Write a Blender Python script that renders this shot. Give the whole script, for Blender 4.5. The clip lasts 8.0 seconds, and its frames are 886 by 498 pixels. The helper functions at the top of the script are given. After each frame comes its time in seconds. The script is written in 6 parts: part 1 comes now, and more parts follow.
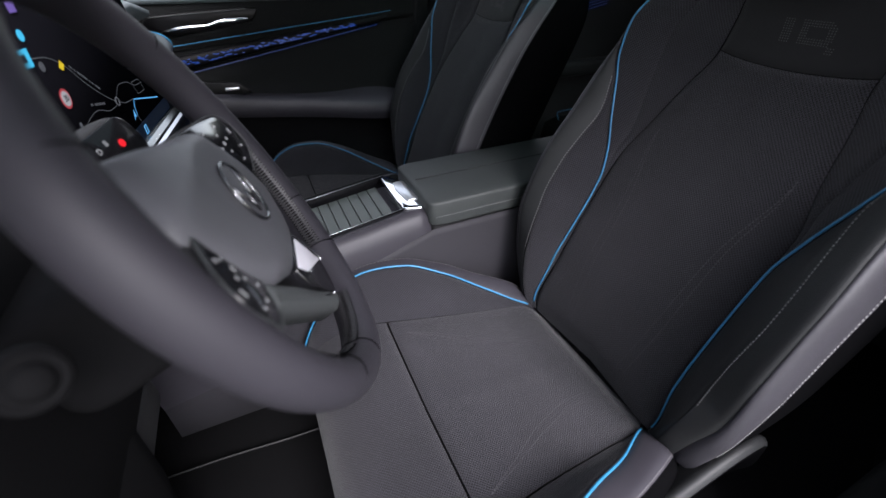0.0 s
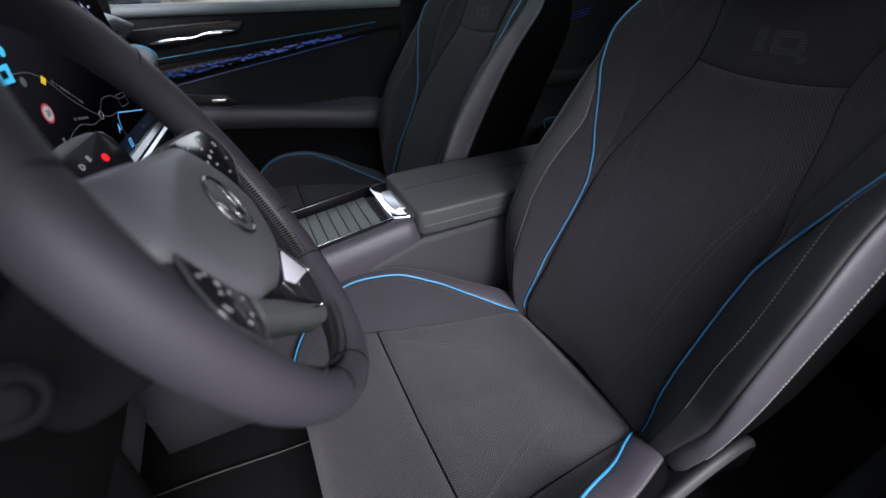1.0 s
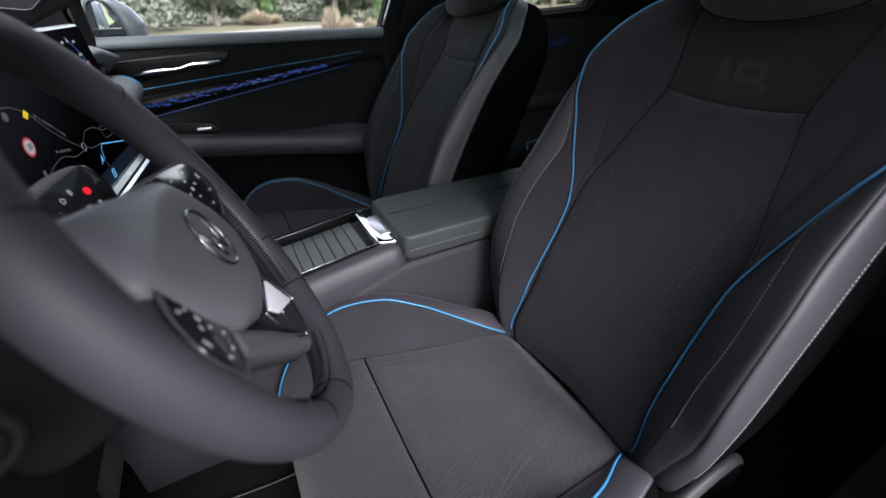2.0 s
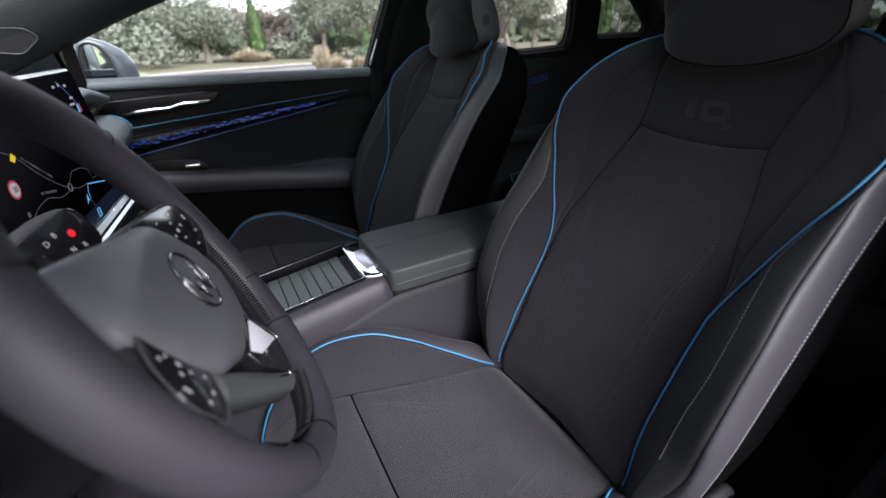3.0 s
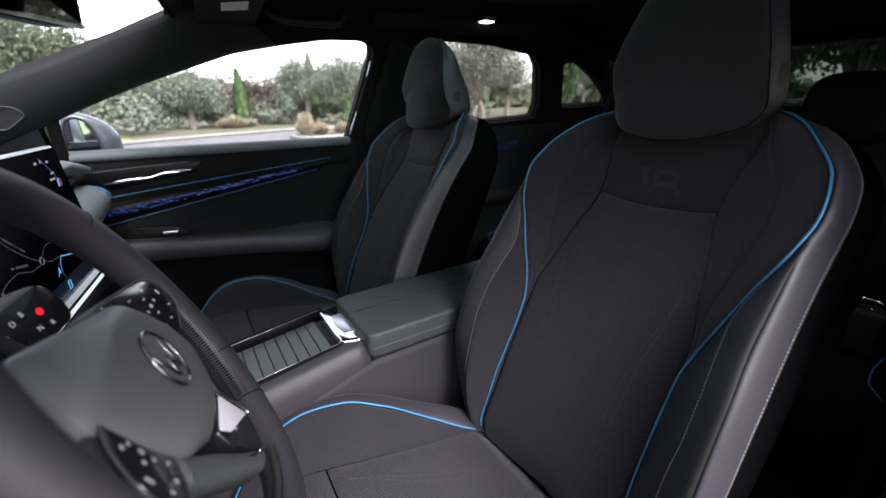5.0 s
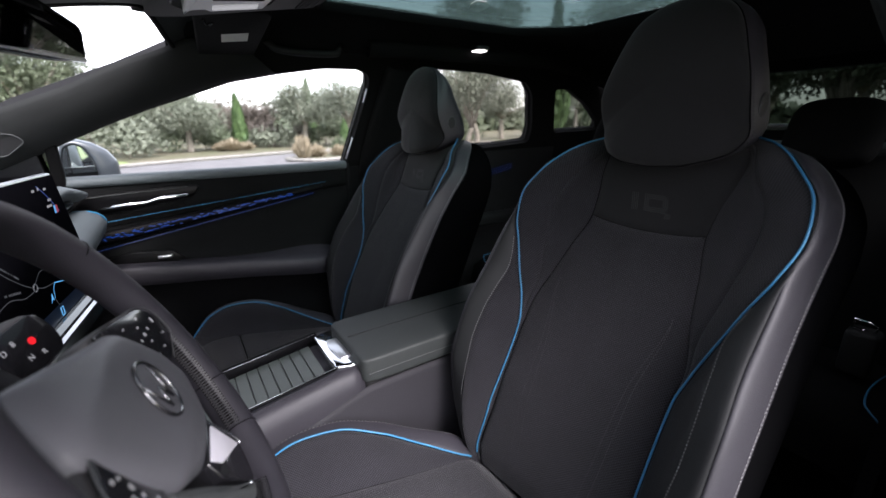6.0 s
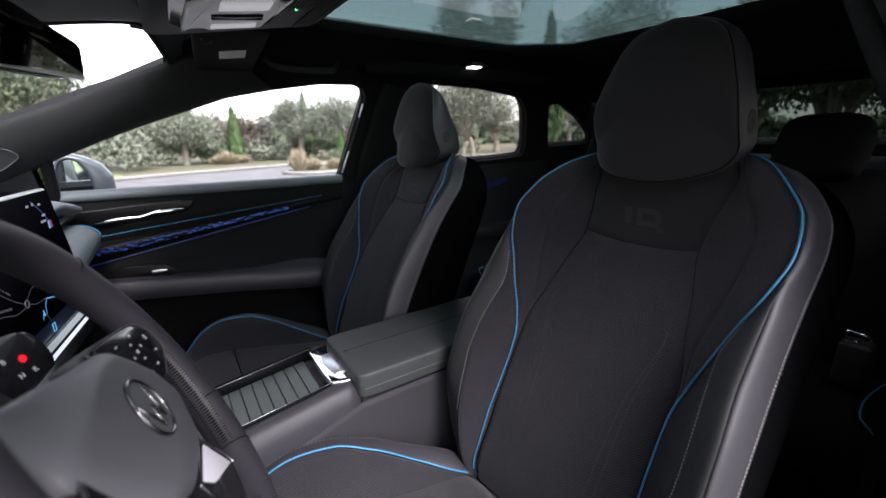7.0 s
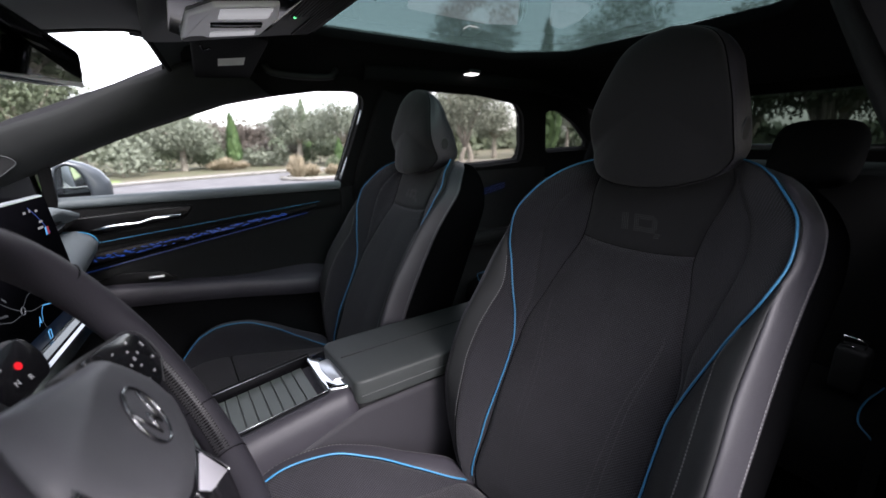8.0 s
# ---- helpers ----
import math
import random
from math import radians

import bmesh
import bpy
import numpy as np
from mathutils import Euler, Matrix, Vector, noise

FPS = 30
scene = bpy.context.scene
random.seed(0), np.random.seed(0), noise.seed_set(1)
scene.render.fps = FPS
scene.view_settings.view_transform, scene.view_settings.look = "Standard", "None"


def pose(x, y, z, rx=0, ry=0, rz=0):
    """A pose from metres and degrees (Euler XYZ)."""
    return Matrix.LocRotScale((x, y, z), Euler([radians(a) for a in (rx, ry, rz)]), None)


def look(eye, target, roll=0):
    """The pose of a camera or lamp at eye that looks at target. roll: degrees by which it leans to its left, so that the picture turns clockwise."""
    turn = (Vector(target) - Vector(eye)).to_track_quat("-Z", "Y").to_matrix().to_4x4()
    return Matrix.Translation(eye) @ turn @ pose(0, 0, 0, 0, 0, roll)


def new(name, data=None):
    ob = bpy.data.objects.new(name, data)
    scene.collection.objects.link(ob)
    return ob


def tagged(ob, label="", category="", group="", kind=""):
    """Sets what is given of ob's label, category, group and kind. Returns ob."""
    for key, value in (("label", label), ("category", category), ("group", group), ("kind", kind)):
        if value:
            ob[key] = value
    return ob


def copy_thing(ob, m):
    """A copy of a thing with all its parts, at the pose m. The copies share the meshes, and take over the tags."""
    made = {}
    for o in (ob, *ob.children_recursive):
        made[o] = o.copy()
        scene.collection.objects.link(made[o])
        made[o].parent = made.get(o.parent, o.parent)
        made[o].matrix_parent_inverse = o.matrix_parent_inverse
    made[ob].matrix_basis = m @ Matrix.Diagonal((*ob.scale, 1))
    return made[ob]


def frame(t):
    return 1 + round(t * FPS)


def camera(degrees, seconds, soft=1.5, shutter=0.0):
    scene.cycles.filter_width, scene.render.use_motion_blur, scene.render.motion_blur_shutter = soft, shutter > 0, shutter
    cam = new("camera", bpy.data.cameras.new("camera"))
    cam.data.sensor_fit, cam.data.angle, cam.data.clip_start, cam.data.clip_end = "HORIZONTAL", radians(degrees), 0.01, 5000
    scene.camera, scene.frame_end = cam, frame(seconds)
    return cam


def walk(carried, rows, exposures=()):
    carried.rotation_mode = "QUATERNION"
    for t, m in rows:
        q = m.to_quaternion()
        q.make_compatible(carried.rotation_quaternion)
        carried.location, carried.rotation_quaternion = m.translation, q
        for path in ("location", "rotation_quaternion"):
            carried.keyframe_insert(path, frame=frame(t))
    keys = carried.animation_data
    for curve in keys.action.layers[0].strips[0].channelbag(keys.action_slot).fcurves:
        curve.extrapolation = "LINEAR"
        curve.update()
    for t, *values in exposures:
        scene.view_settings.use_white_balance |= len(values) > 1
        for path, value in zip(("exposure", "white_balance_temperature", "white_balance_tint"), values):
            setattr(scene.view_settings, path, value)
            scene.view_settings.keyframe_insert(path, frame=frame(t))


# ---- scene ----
cam = camera(94.9, 8.0)
PATH = [
    (0.0, look((-0.6657, -0.3407, 1.1141), (-0.3291, 0.3963, 0.5279), -0.28)),
    (0.5, look((-0.6644, -0.3416, 1.1149), (-0.3190, 0.3935, 0.5314), -0.31)),
    (1.0, look((-0.6620, -0.3436, 1.1174), (-0.3018, 0.3938, 0.5459), -0.44)),
    (2.5, look((-0.6551, -0.3516, 1.1310), (-0.2376, 0.4070, 0.6308), -0.63)),
    (3.0, look((-0.6529, -0.3557, 1.1370), (-0.2156, 0.4125, 0.6693), -0.68)),
    (3.5, look((-0.6523, -0.3587, 1.1418), (-0.1936, 0.4163, 0.7071), -0.72)),
    (4.0, look((-0.6499, -0.3634, 1.1484), (-0.1734, 0.4192, 0.7477), -0.83)),
    (4.5, look((-0.6487, -0.3668, 1.1521), (-0.1563, 0.4202, 0.7806), -0.90)),
    (6.0, look((-0.6481, -0.3747, 1.1640), (-0.1258, 0.4255, 0.8690), -1.02)),
    (6.5, look((-0.6483, -0.3757, 1.1666), (-0.1185, 0.4251, 0.8873), -1.03)),
    (7.0, look((-0.6484, -0.3765, 1.1681), (-0.1126, 0.4248, 0.9018), -1.01)),
    (7.5, look((-0.6483, -0.3774, 1.1683), (-0.1087, 0.4240, 0.9100), -1.03)),
    (8.0, look((-0.6485, -0.3778, 1.1692), (-0.1069, 0.4237, 0.9159), -1.02)),
]
walk(cam, PATH, [(0.0, 2.4, 6300, 16), (8.0, 2.4, 6450, 18)])
cam.data.dof.use_dof = True
cam.data.dof.focus_distance = 0.73
cam.data.dof.aperture_fstop = 3.4

# ---- light ----
world = bpy.data.worlds.new("overcast_sky")
world.use_nodes = True
scene.world = world
wt = world.node_tree
sky = wt.nodes.new("ShaderNodeTexSky")
sky.sky_type = "NISHITA"
sky.sun_disc = False
sky.sun_elevation = radians(47)
sky.sun_rotation = radians(169)
sky.dust_density = 1.5
sky.air_density = 1.0
grey = wt.nodes.new("ShaderNodeHueSaturation")
grey.inputs["Saturation"].default_value = 0.3
wt.links.new(sky.outputs[0], grey.inputs["Color"])
wt.links.new(grey.outputs[0], wt.nodes["Background"].inputs[0])
wt.nodes["Background"].inputs[1].default_value = 0.170
sun = new("sun", bpy.data.lights.new("sun", "SUN"))
sun.data.energy, sun.data.angle, sun.data.color = 2.25, radians(30), (1.0, 0.98, 0.98)
sun.matrix_world = look((1.2, -6.4, 8.2), (0, 0, 1))

# ---- materials ----


def mat(name, color, rough=0.6, metal=0.0, grain=0.0, grain_scale=400.0, stain=0.15, coat=0.0, sheen=0.0, spec=0.5):
    """A surface with fine grain relief and slow tone variation."""
    m = bpy.data.materials.new(name)
    m.use_nodes = True
    nt = m.node_tree
    b = nt.nodes["Principled BSDF"]
    b.inputs["Roughness"].default_value = rough
    b.inputs["Metallic"].default_value = metal
    b.inputs["Coat Weight"].default_value = coat
    b.inputs["Sheen Weight"].default_value = sheen
    b.inputs["Specular IOR Level"].default_value = spec
    tc = nt.nodes.new("ShaderNodeTexCoord")
    n1 = nt.nodes.new("ShaderNodeTexNoise")
    n1.inputs["Scale"].default_value = 14.0
    n1.inputs["Detail"].default_value = 7.0
    nt.links.new(tc.outputs["Object"], n1.inputs["Vector"])
    ramp = nt.nodes.new("ShaderNodeMix")
    ramp.data_type = "RGBA"
    ramp.inputs[6].default_value = (*[c * (1 - stain) for c in color], 1)
    ramp.inputs[7].default_value = (*[min(1, c * (1 + stain)) for c in color], 1)
    nt.links.new(n1.outputs["Fac"], ramp.inputs[0])
    nt.links.new(ramp.outputs[2], b.inputs["Base Color"])
    if grain:
        n2 = nt.nodes.new("ShaderNodeTexVoronoi" if grain_scale < 900 else "ShaderNodeTexNoise")
        n2.inputs["Scale"].default_value = grain_scale
        nt.links.new(tc.outputs["Object"], n2.inputs["Vector"])
        bp = nt.nodes.new("ShaderNodeBump")
        bp.inputs["Strength"].default_value = grain
        bp.inputs["Distance"].default_value = 0.0008
        nt.links.new(n2.outputs[0], bp.inputs["Height"])
        nt.links.new(bp.outputs[0], b.inputs["Normal"])
    return m


def perforated(name, color, pitch=0.0045, radius=0.26):
    """Microfibre with rows of small punched holes, laid out in metres on the UV map."""
    m = mat(name, color, 0.9, sheen=0.10, spec=0.2, grain=0.6, grain_scale=1500.0, stain=0.35)
    nt = m.node_tree
    b = nt.nodes["Principled BSDF"]
    uv = nt.nodes.new("ShaderNodeUVMap")

    def dots(shift):
        mp = nt.nodes.new("ShaderNodeMapping")
        mp.inputs["Scale"].default_value = (1 / pitch, 1 / (pitch * 1.0), 1)
        mp.inputs["Location"].default_value = (shift, shift, 0)
        fr = nt.nodes.new("ShaderNodeVectorMath")
        fr.operation = "FRACTION"
        sb = nt.nodes.new("ShaderNodeVectorMath")
        sb.operation = "SUBTRACT"
        sb.inputs[1].default_value = (0.5, 0.5, 0)
        ln = nt.nodes.new("ShaderNodeVectorMath")
        ln.operation = "LENGTH"
        nt.links.new(uv.outputs[0], mp.inputs["Vector"])
        nt.links.new(mp.outputs[0], fr.inputs[0])
        nt.links.new(fr.outputs[0], sb.inputs[0])
        nt.links.new(sb.outputs[0], ln.inputs[0])
        return ln
    mn = nt.nodes.new("ShaderNodeMath")
    mn.operation = "MINIMUM"
    a, c = dots(0.0), dots(0.5)
    nt.links.new(a.outputs["Value"], mn.inputs[0])
    nt.links.new(c.outputs["Value"], mn.inputs[1])
    st = nt.nodes.new("ShaderNodeMapRange")
    st.inputs["From Min"].default_value = radius
    st.inputs["From Max"].default_value = radius + 0.05
    nt.links.new(mn.outputs[0], st.inputs["Value"])
    mix = nt.nodes.new("ShaderNodeMix")
    mix.data_type = "RGBA"
    mix.inputs[6].default_value = (0.0015, 0.0015, 0.0015, 1)
    old = b.inputs["Base Color"].links[0].from_socket
    nt.links.new(st.outputs[0], mix.inputs[0])
    nt.links.new(old, mix.inputs[7])
    nt.links.new(mix.outputs[2], b.inputs["Base Color"])
    bp = nt.nodes.new("ShaderNodeBump")
    bp.inputs["Distance"].default_value = 0.0006
    bp.inputs["Strength"].default_value = 0.6
    nt.links.new(st.outputs[0], bp.inputs["Height"])
    nt.links.new(b.inputs["Normal"].links[0].from_socket, bp.inputs["Normal"])
    nt.links.new(bp.outputs[0], b.inputs["Normal"])
    return m


def glass(name, tint, rough=0.0):
    """Thin tinted pane: lets light through, mirrors a little."""
    m = bpy.data.materials.new(name)
    m.use_nodes = True
    nt = m.node_tree
    nt.nodes.remove(nt.nodes["Principled BSDF"])
    t = nt.nodes.new("ShaderNodeBsdfTransparent")
    t.inputs[0].default_value = (*tint, 1)
    g = nt.nodes.new("ShaderNodeBsdfGlossy")
    g.inputs["Roughness"].default_value = rough
    lw = nt.nodes.new("ShaderNodeLayerWeight")
    lw.inputs["Blend"].default_value = 0.5
    pw = nt.nodes.new("ShaderNodeMath")
    pw.operation = "POWER"
    pw.inputs[1].default_value = 5.0
    nt.links.new(lw.outputs["Facing"], pw.inputs[0])
    fr = nt.nodes.new("ShaderNodeMath")
    fr.operation = "MULTIPLY_ADD"
    fr.inputs[1].default_value = 0.8
    fr.inputs[2].default_value = 0.04
    nt.links.new(pw.outputs[0], fr.inputs[0])
    mx = nt.nodes.new("ShaderNodeMixShader")
    nt.links.new(fr.outputs[0], mx.inputs[0])
    nt.links.new(t.outputs[0], mx.inputs[1])
    nt.links.new(g.outputs[0], mx.inputs[2])
    nt.links.new(mx.outputs[0], nt.nodes["Material Output"].inputs[0])
    return m


def milky_glass(name, tint, milk):
    """Roof pane with a light-scattering layer."""
    m = glass(name, tint)
    nt = m.node_tree
    mx = nt.nodes["Mix Shader"]
    tl = nt.nodes.new("ShaderNodeBsdfTranslucent")
    tl.inputs[0].default_value = (*milk, 1)
    m2 = nt.nodes.new("ShaderNodeMixShader")
    m2.inputs[0].default_value = 0.35
    src = mx.inputs[1].links[0].from_socket
    nt.links.new(src, m2.inputs[1])
    nt.links.new(tl.outputs[0], m2.inputs[2])
    nt.links.new(m2.outputs[0], mx.inputs[1])
    return m


def glow(name, color, strength):
    m = bpy.data.materials.new(name)
    m.use_nodes = True
    b = m.node_tree.nodes["Principled BSDF"]
    b.inputs["Base Color"].default_value = (*[0.1 * c for c in color], 1)
    b.inputs["Emission Color"].default_value = (*color, 1)
    b.inputs["Emission Strength"].default_value = strength * 0.19
    b.inputs["Roughness"].default_value = 0.3
    return m


M_PERF = perforated("perforated_microfibre", (0.0178, 0.0168, 0.0215))
M_SUEDE = mat("plain_microfibre", (0.0050, 0.0049, 0.0055), 0.92, sheen=0.11, spec=0.2, grain=0.3, grain_scale=1500.0)
M_LEATHER = mat("black_leather", (0.021, 0.0195, 0.024), 0.5, spec=0.3, grain=0.25, grain_scale=700.0)
M_LEATHER_D = mat("dark_leather", (0.0115, 0.0120, 0.0125), 0.55, spec=0.2, grain=0.25, grain_scale=700.0)
M_PIPING = mat("blue_piping", (0.016, 0.12, 0.23), 0.5, grain=0.2, grain_scale=600.0)
M_THREAD = mat("grey_thread", (0.11, 0.108, 0.11), 0.8)
M_THREAD_F = mat("faint_thread", (0.024, 0.023, 0.026), 0.8)
M_HUB = mat("smooth_grey_cover", (0.052, 0.0525, 0.058), 0.55, spec=0.4, grain=0.2, grain_scale=700.0)
M_DOORCLOTH = mat("black_door_cloth", (0.0047, 0.0050, 0.0051), 0.9, spec=0.09, grain=0.3, grain_scale=1500.0)
M_LACE = mat("lacing_leather", (0.0105, 0.0100, 0.0112), 0.5, spec=0.35)
M_DECOR = mat("black_decor", (0.003, 0.003, 0.0035), 0.4, spec=0.05)
M_LID = mat("lid_leather", (0.024, 0.027, 0.0265), 0.55, spec=0.3, grain=0.3, grain_scale=600.0)
M_DOT = mat("grey_print_dots", (0.040, 0.040, 0.041), 0.7)
M_FACING = mat("side_leather", (0.0195, 0.0184, 0.0222), 0.48, spec=0.35, grain=0.25, grain_scale=700.0)
M_LEDGE = mat("blue_grey_door_top", (0.072, 0.086, 0.091), 0.6, spec=0.35, grain=0.3, grain_scale=600.0)
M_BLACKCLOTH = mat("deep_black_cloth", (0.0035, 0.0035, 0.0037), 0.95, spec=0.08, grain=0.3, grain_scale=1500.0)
M_RIM = mat("rim_leather", (0.0135, 0.0126, 0.0158), 0.6, spec=0.2, grain=0.2, grain_scale=700.0)
# Darker than the other plastics: shade under the dash is in the colour.
M_UNDER = mat("shade_dark_under_dash", (0.0026, 0.0026, 0.0029), 0.85, spec=0.06, grain=0.3, grain_scale=500.0)
M_PILLAR = mat("pillar_cover_cloth", (0.0125, 0.0135, 0.0135), 0.8, spec=0.2, grain=0.3, grain_scale=1500.0)
M_SIDE = mat("console_side_panel", (0.0145, 0.0138, 0.0165), 0.72, spec=0.25, grain=0.3, grain_scale=500.0)
M_THREAD_D = mat("dark_thread", (0.07, 0.07, 0.072), 0.8)
M_BLUETHREAD = mat("blue_thread", (0.03, 0.2, 0.36), 0.7)
M_PLASTIC = mat("grained_plastic", (0.0105, 0.0105, 0.011), 0.62, spec=0.3, grain=0.35, grain_scale=500.0)
M_PLASTIC_L = mat("soft_touch_grey", (0.030, 0.033, 0.0335), 0.6, spec=0.35, grain=0.3, grain_scale=600.0)
M_GLOSS = mat("gloss_black", (0.006, 0.006, 0.007), 0.12, spec=0.4)
M_CHROME = mat("chrome", (0.82, 0.83, 0.85), 0.08, metal=1.0, stain=0.03)
M_SATIN = mat("satin_silver", (0.55, 0.56, 0.58), 0.3, metal=0.9, stain=0.05)
M_HEADLINER = mat("dark_headliner_cloth", (0.0055, 0.0055, 0.0058), 0.95, spec=0.15, grain=0.3, grain_scale=1500.0)
M_CARPET = mat("black_carpet", (0.0022, 0.0022, 0.0024), 0.98, spec=0.05, grain=0.8, grain_scale=1200.0)
M_SLAT = mat("grey_shutter_slat", (0.050, 0.058, 0.055), 0.5, grain=0.15, grain_scale=900.0)
M_GLASS = glass("window_glass", (0.92, 0.95, 0.93))
M_ROOFGLASS = milky_glass("tinted_roof_glass", (0.068, 0.105, 0.099), (0.028, 0.045, 0.042))
# Near-black: the shade on the seat sides is put into this colour.
M_SHELL = mat("shade_black_seat_shell", (0.0018, 0.0018, 0.0020), 0.95, spec=0.0, grain=0.3, grain_scale=500.0)
M_DARKGLASS = glass("privacy_glass", (0.70, 0.69, 0.66))
M_TINTGLASS = glass("tinted_quarter_glass", (0.36, 0.37, 0.36))
M_REARGLASS = glass("rear_privacy_glass", (0.060, 0.075, 0.066))
M_BODY = mat("grey_blue_paint", (0.042, 0.050, 0.060), 0.4, coat=0.4)

# ---- mesh helpers ----
BASE = {}


def thing(name, loc, label, category, group="", kind=""):
    ob = new(name)
    ob.location = loc
    ob.empty_display_size = 0.05
    BASE[ob.name] = Vector(loc)
    return tagged(ob, label, category, group, kind)


def base_of(ob):
    while ob.parent is not None:
        ob = ob.parent
    return BASE.get(ob.name, Vector((0, 0, 0)))


def part(name, bm, material, parent, label="", smooth=True, kind=""):
    """Links a bmesh, given in world metres, as one mesh under a thing or a part."""
    me = bpy.data.meshes.new(name)
    off = base_of(parent) if parent is not None else Vector((0, 0, 0))
    for v in bm.verts:
        v.co -= off
    for f in bm.faces:
        f.smooth = smooth
    bm.to_mesh(me)
    bm.free()
    me.materials.append(material)
    ob = new(name, me)
    if parent is not None:
        ob.parent = parent
    return tagged(ob, label, kind=kind)


def pchip(xs, ys, x):
    """Smooth curve through a few knots without overshoot."""
    xs, ys, x = np.asarray(xs, float), np.asarray(ys, float), np.asarray(x, float)
    h = np.diff(xs)
    d = np.diff(ys) / h
    m = np.zeros(len(xs))
    for i in range(1, len(xs) - 1):
        if d[i - 1] * d[i] > 0:
            w1, w2 = 2 * h[i] + h[i - 1], h[i] + 2 * h[i - 1]
            m[i] = (w1 + w2) / (w1 / d[i - 1] + w2 / d[i])
    m[0], m[-1] = d[0], d[-1]
    x = np.clip(x, xs[0], xs[-1])
    k = np.clip(np.searchsorted(xs, x) - 1, 0, len(xs) - 2)
    t = (x - xs[k]) / h[k]
    return ((1 + 2 * t) * (1 - t) ** 2 * ys[k] + t * (1 - t) ** 2 * h[k] * m[k]
            + t * t * (3 - 2 * t) * ys[k + 1] + t * t * (t - 1) * h[k] * m[k + 1])


def grid_bm(pts, uvs=None, closed_u=False, closed_v=False):
    """A sheet from an array of points [rows][columns]."""
    pts = np.asarray(pts, float)
    nv, nu = pts.shape[:2]
    bm = bmesh.new()
    vs = [[bm.verts.new(p) for p in row] for row in pts]
    lay = bm.loops.layers.uv.new("UVMap") if uvs is not None else None
    for j in range(nv - (0 if closed_v else 1)):
        for i in range(nu - (0 if closed_u else 1)):
            ids = [(j, i), (j, (i + 1) % nu), ((j + 1) % nv, (i + 1) % nu), ((j + 1) % nv, i)]
            q = []
            for a, c in ids:
                if vs[a][c] not in q:
                    q.append(vs[a][c])
            if len(q) < 3:
                continue
            f = bm.faces.new(q)
            if lay is not None:
                for lp, (a, c) in zip(f.loops, ids):
                    lp[lay].uv = uvs[a][c]
    return bm


def smooth_line(pts, n):
    pts = np.asarray(pts, float)
    d = np.r_[0, np.cumsum(np.linalg.norm(np.diff(pts, axis=0), axis=1))]
    u = np.linspace(0, d[-1], n)
    return np.stack([pchip(d, pts[:, k], u) for k in range(pts.shape[1])], 1)


def tube_bm(pts, r, sides=8, closed=False, squash=1.0, cap=True):
    """A round rod along a line of points; r may vary along it."""
    pts = np.asarray(pts, float)
    n = len(pts)
    r = np.broadcast_to(np.asarray(r, float), (n,))
    if closed:
        tan = np.roll(pts, -1, 0) - np.roll(pts, 1, 0)
    else:
        tan = np.gradient(pts, axis=0)
    tan /= np.linalg.norm(tan, axis=1, keepdims=True) + 1e-12
    ref = np.array([0, 0, 1.0]) if abs(tan[0][2]) < 0.9 else np.array([1.0, 0, 0])
    a = np.cross(tan[0], ref)
    rows = []
    for i in range(n):
        a = a - tan[i] * (a @ tan[i])
        a /= np.linalg.norm(a) + 1e-12
        b = np.cross(tan[i], a)
        ang = np.linspace(0, 2 * np.pi, sides, False)
        rows.append(pts[i] + r[i] * (np.outer(np.cos(ang), a) + squash * np.outer(np.sin(ang), b)))
    bm = grid_bm(rows, closed_u=True, closed_v=closed)
    if cap and not closed:
        bm.verts.ensure_lookup_table()
        bm.faces.new([bm.verts[i] for i in range(sides)][::-1])
        bm.faces.new([bm.verts[(n - 1) * sides + i] for i in range(sides)])
    return bm


def box_bm(x0, x1, y0, y1, z0, z1, bevel=0.004, seg=2):
    bm = bmesh.new()
    bmesh.ops.create_cube(bm, size=1)
    for v in bm.verts:
        v.co = Vector(((x0 + x1) / 2 + v.co.x * (x1 - x0), (y0 + y1) / 2 + v.co.y * (y1 - y0), (z0 + z1) / 2 + v.co.z * (z1 - z0)))
    if bevel:
        bmesh.ops.bevel(bm, geom=bm.edges[:], offset=bevel, segments=seg, profile=0.5, affect="EDGES")
    return bm


def prism_bm(outline, depth, frame_m, bevel=0.0, seg=2):
    """A flat outline (u, v) given thickness along its normal; frame_m maps (u, v, n) to the world."""
    bm = bmesh.new()
    lo = [bm.verts.new(frame_m @ Vector((u, v, 0))) for u, v in outline]
    hi = [bm.verts.new(frame_m @ Vector((u, v, depth))) for u, v in outline]
    k = len(outline)
    bm.faces.new(lo[::-1])
    top = bm.faces.new(hi)
    for i in range(k):
        bm.faces.new((lo[i], lo[(i + 1) % k], hi[(i + 1) % k], hi[i]))
    bmesh.ops.recalc_face_normals(bm, faces=bm.faces[:])
    if bevel:
        bmesh.ops.bevel(bm, geom=list(top.edges), offset=bevel, segments=seg, profile=0.5, affect="EDGES")
    return bm


def rounded(outline, r, n=4):
    """Rounds the corners of a polygon."""
    out = []
    k = len(outline)
    for i in range(k):
        p, a, b = (Vector(outline[j % k]) for j in (i, i - 1, i + 1))
        da, db = (a - p), (b - p)
        ra, rb = min(r, da.length * 0.45), min(r, db.length * 0.45)
        s, e = p + da.normalized() * ra, p + db.normalized() * rb
        for t in range(n + 1):
            t /= n
            q = s * (1 - t) ** 2 + p * 2 * t * (1 - t) + e * t * t
            out.append((q.x, q.y))
    return out


